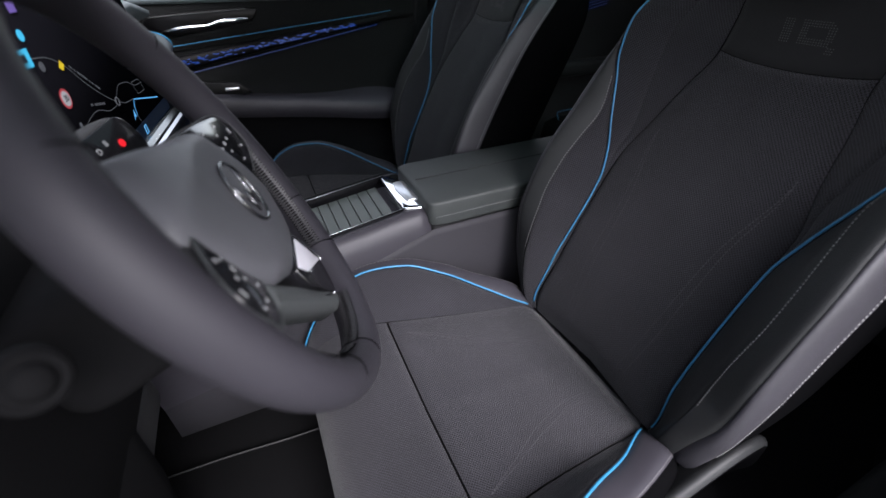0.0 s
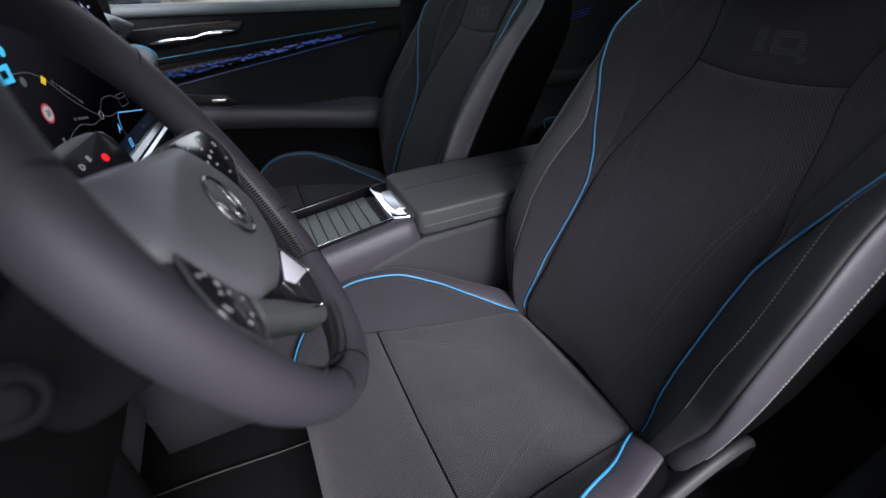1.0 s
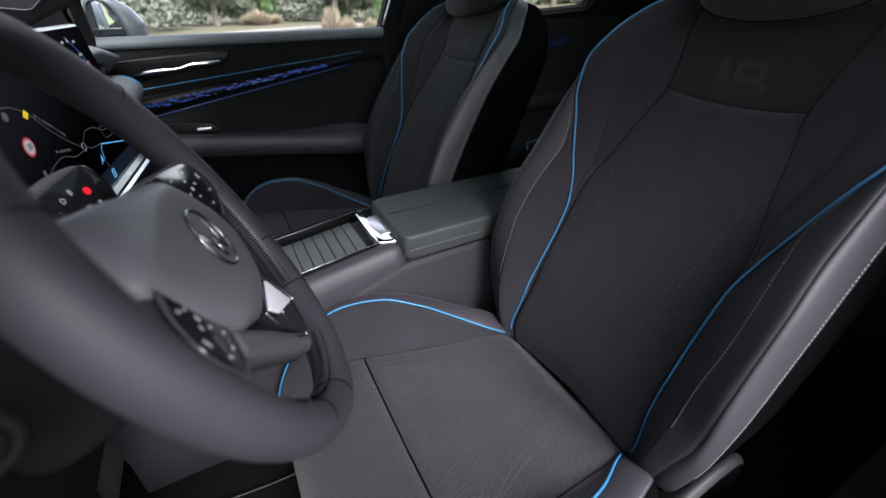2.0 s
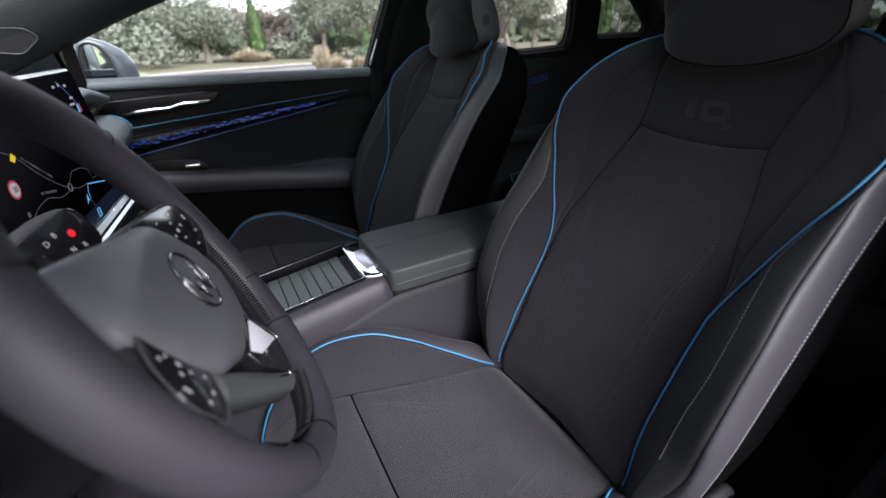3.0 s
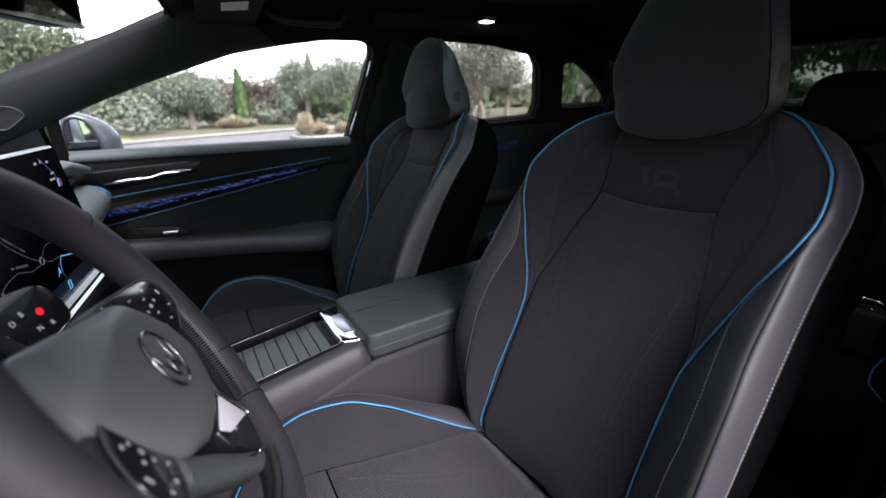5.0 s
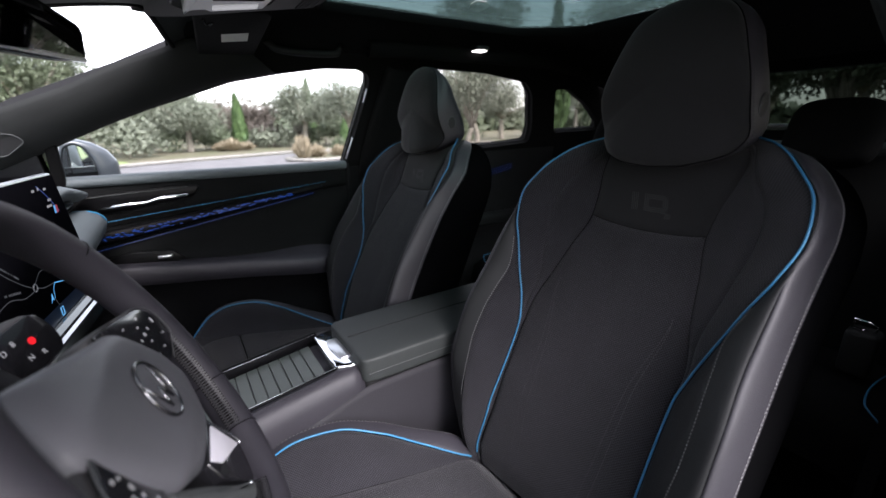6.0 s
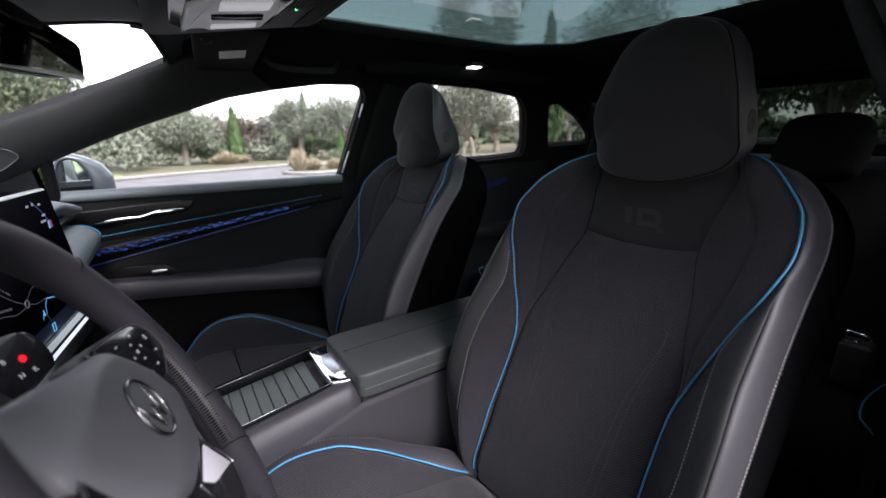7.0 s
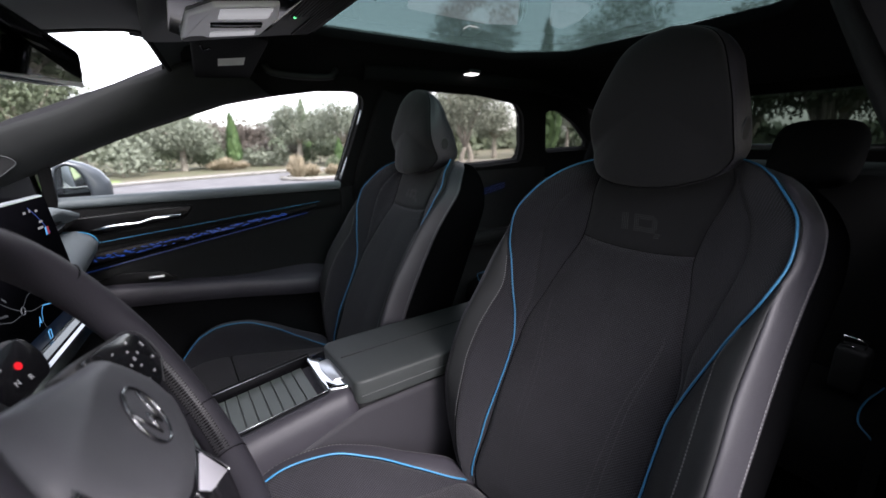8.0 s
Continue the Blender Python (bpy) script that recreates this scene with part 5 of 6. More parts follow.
part("park_mark", prism_bm([(.020 + .0042 * math.cos(a), .003 + .0042 * math.sin(a)) for a in np.linspace(0, 2 * np.pi, 20, False)], .0006, SM @ Matrix.Translation((0, 0, .0052))), M_RED, stalk, "lit red park mark", smooth=False)


def letter(txt, size, m, material, parent, name="letter"):
    cu = bpy.data.curves.new("txt", "FONT")
    cu.body, cu.size, cu.align_x, cu.align_y, cu.extrude = txt, size, "CENTER", "CENTER", 0.0001
    tmp = bpy.data.objects.new("txt", cu)
    scene.collection.objects.link(tmp)
    me = bpy.data.meshes.new_from_object(tmp.evaluated_get(bpy.context.evaluated_depsgraph_get()))
    bpy.data.objects.remove(tmp)
    bm = bmesh.new()
    bm.from_mesh(me)
    bpy.data.meshes.remove(me)
    bm.transform(m)
    return part(name, bm, material, parent, smooth=False)


for txt, a, b in (("D", -.012, .010), ("B", .002, .012), ("N", .006, -.010), ("R", .022, -.014)):
    letter(txt, .0085, SM @ Matrix.Translation((a, b, .0056)), M_WHITE, stalk)
part("knob_mark", tube_bm([tuple(SM @ Vector((-.030 + .006 * math.cos(a), .0 + .006 * math.sin(a), .0056))) for a in np.linspace(.6, 5.6, 20)], .0009, 5), M_WHITE, stalk)

lst = thing("turn_signal_stalk", (-.80, -.09, .95), "black control stalk with a ringed twist knob", "control stalk")
ax0, ax1 = np.array((-.868, -.030, .884)), np.array((-.800, -.142, .942))
part("stalk_arm", tube_bm([ax0, ax0 + (ax1 - ax0) * .85], (.008, .007), 14), M_UNDER, lst)
part("twist_knob", tube_bm([ax0 + (ax1 - ax0) * k for k in (.80, .83, .93, .97, .972)], (.010, .0175, .0185, .0165, .010), 28), M_UNDER, lst, "ribbed black twist knob")
part("knob_button", tube_bm([ax0 + (ax1 - ax0) * k for k in (.95, .99, 1.01)], (.0105, .0100, .0060), 20), M_UNDER, lst, "black end button")
ta = (ax1 - ax0) / np.linalg.norm(ax1 - ax0)
e1 = np.cross(ta, (0, 0, 1.0))
e1 /= np.linalg.norm(e1)
e2 = np.cross(ta, e1)
part("knob_ring", tube_bm([ax0 + (ax1 - ax0) * .965 + .0140 * (math.cos(a) * e1 + math.sin(a) * e2) for a in np.linspace(0, 2 * np.pi, 28, False)], .0016, 8, True), M_UNDER, lst, "smooth dark ring")

# ---- centre screen ----
SCN = Vector((1, -.132, 0)).normalized()
SCU = Vector((.132, 1, 0)).normalized()
S0 = Vector((-.923 + .132 * .46, .46, .955))
SCM = Matrix(((SCU.x, 0, SCN.x, S0.x), (SCU.y, 0, SCN.y, S0.y), (0, 1, 0, S0.z), (0, 0, 0, 1)))


def sxy(y, z):
    """Screen coordinates from the car's y and z."""
    return ((y - .46) * 1.0087, z - .955)


screen = thing("touch_screen", tuple(S0 + Vector((-.02, 0, -.14))), "large black touch screen showing a dark road map", "screen")
part("screen_body", prism_bm(rounded([sxy(.262, .848), sxy(.262, 1.090), sxy(.657, 1.090), sxy(.700, .960), sxy(.708, .848)], .008, 3), .008, SCM @ Matrix.Translation((0, 0, -.0085)), .002), M_SATIN, screen, "thin silver screen frame")
M_SCREEN = mat("screen_glass", (0.003, 0.003, 0.004), 0.06, spec=0.0)
M_SCREEN.node_tree.nodes["Principled BSDF"].inputs["IOR"].default_value = 1.12
part("screen_glass", prism_bm(rounded([sxy(.266, .852), sxy(.266, 1.086), sxy(.654, 1.086), sxy(.696, .958), sxy(.703, .852)], .006, 3), .002, SCM), M_SCREEN, screen, "glossy black screen glass")
M_MAPBLUE = glow("map_blue", (0.10, 0.42, 0.80), 1.0)
M_MAPGREY = glow("map_grey", (0.25, 0.27, 0.30), 0.20)
M_ICON = glow("pale_icons", (0.55, 0.56, 0.58), 0.45)
M_CYAN = glow("cyan_button", (0.06, 0.55, 0.85), 0.9)
M_YELLOW = glow("yellow_mark", (0.80, 0.60, 0.02), 0.8)
M_SIGNRED = glow("sign_red", (0.70, 0.07, 0.09), 0.4)
M_NAVY = glow("blue_bar", (0.004, 0.018, 0.045), 0.2)
M_VIOLET = glow("violet_button", (0.25, 0.16, 0.60), 0.5)


def flat(outline, name, material, h=.0026):
    return part(name, prism_bm([sxy(*p) for p in outline], .0003, SCM @ Matrix.Translation((0, 0, h))), material, screen, smooth=False)


def road(pts, w, name, material, h=.0028):
    """A thin drawn line on the screen."""
    q = smooth_line([sxy(*p) for p in pts], 30)
    t = np.gradient(q, axis=0)
    t /= np.linalg.norm(t, axis=1, keepdims=True) + 1e-9
    s = np.stack([-t[:, 1], t[:, 0]], 1) * w
    rows = [[tuple(SCM @ Vector((*p, h))) for p in q + s * k] for k in (1, -1)]
    return part(name, grid_bm(rows), material, screen, smooth=False)


flat([(.30, .853), (.70, .853), (.70, .877), (.30, .877)], "menu_bar", M_NAVY)
road([(.29, 1.022), (.33, 1.018), (.36, 1.006), (.40, .972), (.44, .944), (.462, .932)], .00055, "map_road", M_MAPGREY)
road([(.478, .926), (.50, .919), (.535, .916)], .00055, "map_road", M_MAPGREY)
road([(.462, .925), (.44, .925), (.39, .937), (.345, .928), (.34, .900)], .00055, "map_road", M_MAPGREY)
road([(.474, .935), (.50, .947), (.53, .944), (.57, .930), (.60, .928)], .00055, "map_road", M_MAPGREY)
road([(.555, .938), (.59, .935), (.60, .915), (.565, .917), (.555, .938)], .00055, "map_road", M_MAPGREY)
road([(.52, .893), (.53, .875), (.54, .862)], .00055, "map_road", M_MAPGREY)
road([(.653, .888), (.60, .900), (.535, .915)], .0010, "map_route", M_MAPBLUE)
road([(.535, .915), (.525, .905), (.522, .892)], .0010, "map_route", M_MAPBLUE)
part("roundabout", tube_bm([tuple(SCM @ Vector((sxy(.470, .929)[0] + .006 * math.cos(a), sxy(.470, .929)[1] + .006 * math.sin(a), .0028))) for a in np.linspace(0, 2 * np.pi, 20, False)], .0009, 5, True), M_MAPGREY, screen)
flat([(.505, .888), (.514, .903), (.517, .890), (.511, .893)], "position_arrow", M_MAPBLUE)
flat([(.275, 1.014), (.275, 1.032), (.306, 1.032), (.304, 1.013)], "menu_tile", M_CYAN)
flat([(.285, 1.019), (.285, 1.027), (.296, 1.027), (.296, 1.019)], "tile_mark", M_NAVY, .003)
flat([(.309 + .0060 * math.cos(a), 1.044 + .0060 * math.sin(a)) for a in np.linspace(0, 2 * np.pi, 20, False)], "round_button", M_CYAN)
flat([(.312, 1.065), (.312, 1.075), (.327, 1.075), (.327, 1.065)], "menu_tile", M_VIOLET)
flat([(.353, 1.002), (.361, 1.009), (.368, 1.003), (.360, .997)], "place_mark", M_YELLOW)
flat([(.318 + .0055 * math.cos(a), 1.010 + .0055 * math.sin(a)) for a in np.linspace(0, 2 * np.pi, 16, False)], "map_button", M_MAPGREY)
flat([(.332 + .012 * math.cos(a), .970 + .012 * math.sin(a)) for a in np.linspace(0, 2 * np.pi, 26, False)], "speed_sign", M_SIGNRED)
flat([(.332 + .0092 * math.cos(a), .970 + .0092 * math.sin(a)) for a in np.linspace(0, 2 * np.pi, 26, False)], "speed_sign_face", M_WHITE, .003)
letter("30", .011, SCM @ Matrix.Translation((*sxy(.332, .970), .0036)), M_SCREEN, screen, "sign_number")
for y, z, w, h in ((.335, .935, .006, .006), (.345, .926, .006, .006), (.325, .926, .005, .005), (.585, .864, .008, .006), (.64, .865, .005, .007), (.66, .866, .005, .005), (.56, 1.068, .010, .004), (.58, 1.069, .006, .005), (.605, 1.066, .010, .004), (.612, 1.046, .014, .004), (.606, 1.036, .022, .004)):
    flat([(y - w / 2, z - h / 2), (y + w / 2, z - h / 2), (y + w / 2, z + h / 2), (y - w / 2, z + h / 2)], "screen_mark", M_ICON if z > 1.03 else M_MAPGREY)
rndm = random.Random(8)
for y0, z0, y1, z1, n in ((.378, .994, .436, .950, 22), (.385, .943, .435, .932, 14)):
    for i in range(n):
        k = i / n
        y, z = y0 + (y1 - y0) * k, z0 + (z1 - z0) * k
        if rndm.random() > .2:
            flat([(y, z + .0025), (y + .0017, z + .0020), (y + .0017, z + .0055), (y, z + .006)], "street_name_bar", M_MAPGREY)
ring = [(.528, .856), (.528, .870), (.538, .870), (.538, .856)]
part("home_mark", tube_bm([tuple(SCM @ Vector((*sxy(*p), .003))) for p in ring], .0009, 5, True), M_MAPBLUE, screen)
road([(.575, 1.075), (.60, 1.058), (.640, 1.022)], .0010, "map_route", glow("route_blue", (0.05, 0.10, 0.45), .5))
flat([(.628, 1.020), (.628, 1.034), (.637, 1.034), (.637, 1.020)], "junction_sign", M_SIGNRED)
flat([(.621, 1.020), (.621, 1.034), (.628, 1.034), (.628, 1.020)], "junction_sign", M_MAPBLUE)
M_DARKCHROME = mat("dark_chrome", (0.13, 0.135, 0.13), 0.12, metal=1.0)
for nm, m, prof in (("touch_slider", M_DARKCHROME, ((-.930, .853), (-.914, .8515), (-.906, .846))), ("slider_groove", M_GLOSS, ((-.906, .846), (-.9035, .8425))), ("slider_bar", M_SATIN, ((-.9035, .8425), (-.898, .8395))), ("slider_edge", M_GLOSS, ((-.898, .8395), (-.896, .8365))), ("slider_front", M_DARKCHROME, ((-.896, .8365), (-.888, .826), (-.887, .815), (-.93, .808)))):
    part(nm, grid_bm([[(x + .132 * y, y, z) for x, z in prof] for y in (.30, .50, .742)]), m, screen, "polished touch slider below the screen" if nm == "touch_slider" else "", smooth=False)

# ---- roof fittings ----
ohc = thing("overhead_console", (-.47, .37, 1.42), "black roof console with pale lamp unit and ribbed end", "roof console")


OM = Matrix(((1, 0, 0, 0), (0, 1, 0, 0), (.18, 0, -1, 1.352 + .62 * .18), (0, 0, 0, 1)))
part("console_housing", prism_bm(rounded([(-.640, .18), (-.640, .56), (-.600, .580), (-.345, .585), (-.330, .55), (-.330, .19), (-.35, .155), (-.60, .16)], .03, 4), -.07, OM, 0), M_PLASTIC, ohc, "black roof console housing")
part("lamp_frame", prism_bm(rounded([(-.610, .285), (-.606, .470), (-.582, .518), (-.440, .522), (-.428, .295)], .012, 3), .004, OM, .002), M_GLOSS, ohc)
M_PALE = mat("pale_lamp_plastic", (0.90, 0.91, 0.92), 0.4, metal=0.15)
M_LENS = glow("lit_lamp_lens", (0.95, 0.98, 1.0), 0.32)
part("lamp_unit", prism_bm(rounded([(-.586, .350), (-.555, .306), (-.465, .312), (-.450, .390), (-.457, .506), (-.548, .498), (-.556, .482), (-.574, .480), (-.586, .506)], .005, 3), .012, OM, .003), M_PALE, ohc, "pale grey reading lamp unit")
for y0, y1 in ((.314, .368), (.452, .486)):
    part("lamp_lens", prism_bm(rounded([(-.546, y0), (-.473, y0 + .006), (-.469, y1 + .010), (-.544, y1)], .004, 3), .0135, OM, .001), M_LENS, ohc)
part("lamp_slot", prism_bm(rounded([(-.552, .388), (-.472, .405), (-.468, .438), (-.549, .417)], .003, 3), .0137, OM, .0), M_GLOSS, ohc)
part("roof_switch", prism_bm(rounded([(-.451, .410), (-.424, .408), (-.414, .460), (-.442, .461)], .004, 3), .003, OM, .001), M_PLASTIC, ohc)
part("status_light", prism_bm([(-.412, .428), (-.412, .433), (-.408, .433), (-.408, .428)], .003, OM), glow("green_light", (0.1, 0.9, 0.3), 2.0), ohc, "small green light", smooth=False)
for i in range(14):
    x = -.432 + i * .0066
    part("rib", prism_bm([(x, .20), (x, .425 if x < -.385 else .575), (x + .0032, .425 if x < -.385 else .575), (x + .0032, .20)], .003, OM, 0), M_PLASTIC, ohc, smooth=False)

visor = thing("sun_visor", (-.48, .78, 1.40), "folded dark grey sun visor with a paper label", "sun visor")
VM = Matrix(((1, 0, 0, 0), (0, 1, 0, 0), (.05, -.12, -1, 1.494), (0, 0, 0, 1)))
part("visor_body", prism_bm(rounded([(-.565, .60), (-.535, .985), (-.405, 1.005), (-.415, .60)], .03, 4), .016, VM, .005, 3), M_HEADLINER, visor)
part("visor_label", prism_bm([(-.502, .745), (-.497, .80), (-.442, .785), (-.447, .728)], .0166, VM), mat("paper_label", (0.62, 0.62, 0.56), .7, stain=.3), visor, "pale printed label", smooth=False)
part("visor_clip", tube_bm(smooth_line([(-.548, .606, 1.362), (-.54, .620, 1.356), (-.531, .612, 1.358)], 12), .0026, 8), M_GLOSS, visor)

grab = thing("grab_handle", (-.26, .93, 1.40), "folded black roof grab handle", "grab handle")
part("handle_bar", tube_bm(smooth_line([(-.37, .915, 1.388), (-.35, .905, 1.368), (-.27, .900, 1.362), (-.18, .905, 1.368), (-.16, .915, 1.392)], 24), .010, 10), M_PLASTIC, grab)

lamp = thing("side_roof_lamp", (.315, .86, 1.41), "small lit white roof lamp", "lamp")
part("lamp_housing", box_bm(.288, .342, .824, .878, 1.403, 1.416, .004), M_PLASTIC, lamp)
part("lamp_glow", box_bm(.294, .336, .830, .872, 1.399, 1.405, .002), glow("lamp_white", (1.0, 0.97, 0.92), 4.0), lamp, "lit lamp lens")

rvm = thing("rear_view_mirror", (-.78, .37, 1.36), "black frameless interior mirror", "mirror")
mn = Vector((.94, -.30, -.05)).normalized()
mu = Vector((.32, .95, 0)).normalized()
mu = (mu - mn * mu.dot(mn)).normalized()
mv = mn.cross(mu)
mc = Vector((-.765, .300, 1.283))
part("mirror_housing", superellipsoid_bm(mc - mn * .012, (mu, mv, mn), (.128, .037, .020), .35, .35, 48, 16, lambda p: [p[0], p[1] * (1 - .33 * p[0] / .128) - .007 * p[0] / .128, p[2]]), M_GLOSS, rvm, "gloss black mirror housing")
MM = Matrix(((mu.x, mv.x, mn.x, mc.x), (mu.y, mv.y, mn.y, mc.y), (mu.z, mv.z, mn.z, mc.z), (0, 0, 0, 1)))
part("mirror_glass", prism_bm(rounded([(-.120, -.038), (.120, -.029), (.122, .015), (-.122, .051)], .012, 4), .004, MM @ Matrix.Translation((0, 0, .0065)), .001), mat("dimmed_mirror", (.022, .023, .025), .05, metal=1.0, stain=0), rvm)
# Pale strip stands for the bright window mirrored along the bottom.
part("mirror_reflection_strip", prism_bm(rounded([(-.09, -.0385), (.116, -.0300), (.118, -.0240), (.02, -.0290)], .002, 2), .003, MM @ Matrix.Translation((0, 0, .0095)), .001), M_PALE, rvm, "pale strip drawn as the window reflected low in the mirror")
part("mirror_arm", tube_bm([tuple(mc - mn * .02), (-.80, .36, 1.345)], .012, 10), M_PLASTIC, rvm)

# ---- outside mirror ----
em = thing("wing_mirror", (-.90, 1.25, 1.0), "folded grey-blue wing mirror outside the passenger door", "wing mirror")
wn = Vector((.10, -.995, -.02)).normalized()
wu = Vector((.995, .10, 0)).normalized()
wv = wn.cross(wu)
wc = Vector((-.872, 1.29, 1.066))
WMM = Matrix(((wu.x, wv.x, wn.x, wc.x), (wu.y, wv.y, wn.y, wc.y), (wu.z, wv.z, wn.z, wc.z), (0, 0, 0, 1)))
GLASS_EDGE = np.array(rounded([(-.050, -.064), (-.047, .018), (-.036, .050), (-.012, .060), (.010, .048), (.024, .018), (.031, -.020), (.034, -.064)], .010, 4))
SHELL_EDGE = np.array(rounded([(-.060, -.068), (-.055, .026), (-.040, .066), (-.010, .074), (.032, .060), (.066, .036), (.087, .0), (.088, -.068)], .010, 4))
rows = []
for mix, sc, dn in ((0, .95, -.004), (0, 1.0, .004), (.15, 1.0, .006), (.6, 1.0, .002), (.9, 1.0, -.010), (1, 1.0, -.03), (1, .98, -.06), (1, .85, -.09), (1, .5, -.115), (1, .001, -.12)):
    rows.append([tuple(WMM @ Vector((u * sc, v * sc, dn))) for u, v in GLASS_EDGE * (1 - mix) + SHELL_EDGE * mix])
bm = grid_bm(rows, closed_u=True)
bmesh.ops.recalc_face_normals(bm, faces=bm.faces[:])
part("mirror_shell", bm, M_BODY, em)
part("mirror_glass", prism_bm([tuple(p) for p in GLASS_EDGE * .94], .003, WMM @ Matrix.Translation((0, 0, -.004))), mat("wing_mirror_silver", (.7, .73, .74), .03, metal=1.0, stain=0), em, smooth=False)
part("mirror_foot", tube_bm([(-.88, 1.15, .990), (-.88, 1.26, .995)], .018, 12), M_PLASTIC, em)
tri = thing("door_quarter_pane", (-.93, 1.1, 1.0), "black triangular panel ahead of the door window", "trim panel")
bm = bmesh.new()
bm.faces.new([bm.verts.new(side_plane(x, z, -.012)) for x, z in ((-1.10, 1.04), (-.925, 1.04), (-.925, 1.105), (-1.05, 1.05))])
part("panel", bm, M_GLOSS, tri, smooth=False)
spk = thing("pillar_speaker", (-.95, 1.07, 1.1), "slim dark speaker cover with a bright edge", "speaker")
pts = rounded([(-1.08, 1.118), (-1.02, 1.158), (-.945, 1.158), (-.925, 1.140), (-.97, 1.105)], .012, 3)
bm = bmesh.new()
bm.faces.new([bm.verts.new(side_plane(x, z, -.052)) for x, z in pts])
part("speaker_grille", bm, M_PLASTIC, spk, smooth=False)
part("speaker_edge", tube_bm([tuple(side_plane(x, z, -.053)) for x, z in pts], .0014, 6, True), M_PLASTIC_L, spk)

# ---- rear seats ----
bench = thing("rear_bench", (.75, .37, .30), "black rear bench seat with blue piping", "rear seat")
RB = radians(27)


def bench_cushion(y0, y1):
    rows = []
    for x, z, e in ((.95, .50, 0), (.80, .53, 0), (.62, .565, 0), (.50, .575, 0), (.445, .555, .004), (.43, .50, .01), (.44, .42, .02)):
        rows.append([(x, y, z - .020 * max(0, abs(2 * (y - y0) / (y1 - y0) - 1) - .75) / .25) for y in np.linspace(y0, y1, 14)])
    return grid_bm(rows)


for y0, y1 in ((-.30, .22), (.22, .52), (.52, 1.04)):
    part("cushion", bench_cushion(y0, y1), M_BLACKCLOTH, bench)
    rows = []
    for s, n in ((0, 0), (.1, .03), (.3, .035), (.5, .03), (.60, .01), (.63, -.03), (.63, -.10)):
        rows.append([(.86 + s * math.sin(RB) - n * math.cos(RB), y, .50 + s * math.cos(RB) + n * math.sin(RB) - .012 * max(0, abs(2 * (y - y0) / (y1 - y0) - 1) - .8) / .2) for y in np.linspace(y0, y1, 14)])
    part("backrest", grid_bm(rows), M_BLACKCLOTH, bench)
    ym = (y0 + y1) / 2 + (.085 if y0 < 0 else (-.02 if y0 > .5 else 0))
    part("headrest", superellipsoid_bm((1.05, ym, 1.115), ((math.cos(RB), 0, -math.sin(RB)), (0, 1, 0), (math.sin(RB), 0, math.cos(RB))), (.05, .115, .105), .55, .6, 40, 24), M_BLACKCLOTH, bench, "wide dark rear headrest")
for yy, x0 in ((1.0, .48), (.60, .48), (.16, .48), (-.26, .48)):
    line = smooth_line([(.455, yy - .03, .565), (.47, yy, .585), (.56, yy + .012, .585), (.75, yy + .005, .56)], 30)
    part("piping", tube_bm(line, .002, 6), M_PIPING, bench, "blue piping")
bk = thing("seat_belt_buckle", (.63, -.2, .60), "black belt buckle with bright metal tongue", "seat belt")
part("buckle_body", box_bm(.60, .66, -.235, -.175, .58, .69, .012, 3), M_PLASTIC, bk)
part("tongue", tube_bm([(.615, -.226, .712), (.615, -.186, .716), (.625, -.182, .690), (.625, -.222, .686)], .0035, 6, True), M_CHROME, bk)
belt = thing("seat_belt", (.05, -.33, .9), "black woven seat belt at the driver's pillar", "seat belt")
part("webbing", grid_bm([[(x + .06 * k, -.335 + .02 * k, z) for k in (0, 1)] for x, z in ((.02, 1.30), (.02, .9), (.03, .5))]), M_CARPET, belt)

# ---- outside ----


def ground_mat(name, cols, scale, rough=.9):
    m = bpy.data.materials.new(name)
    m.use_nodes = True
    nt = m.node_tree
    b = nt.nodes["Principled BSDF"]
    b.inputs["Roughness"].default_value = rough
    tc = nt.nodes.new("ShaderNodeTexCoord")
    n1 = nt.nodes.new("ShaderNodeTexNoise")
    n1.inputs["Scale"].default_value = scale
    n1.inputs["Detail"].default_value = 8
    rp = nt.nodes.new("ShaderNodeValToRGB")
    rp.color_ramp.elements[0].position, rp.color_ramp.elements[1].position = .35, .65
    rp.color_ramp.elements[0].color = (*cols[0], 1)
    rp.color_ramp.elements[1].color = (*cols[1], 1)
    nt.links.new(tc.outputs["Object"], n1.inputs["Vector"])
    nt.links.new(n1.outputs["Fac"], rp.inputs[0])
    nt.links.new(rp.outputs[0], b.inputs["Base Color"])
    return m


def leaf_mat(name, c0, c1):
    m = bpy.data.materials.new(name)
    m.use_nodes = True
    nt = m.node_tree
    b = nt.nodes["Principled BSDF"]
    b.inputs["Roughness"].default_value = .7
    g = nt.nodes.new("ShaderNodeNewGeometry")
    mx = nt.nodes.new("ShaderNodeMix")
    mx.data_type = "RGBA"
    mx.inputs[6].default_value = (*c0, 1)
    mx.inputs[7].default_value = (*c1, 1)
    nt.links.new(g.outputs["Random Per Island"], mx.inputs[0])
    nt.links.new(mx.outputs[2], b.inputs["Base Color"])
    return m


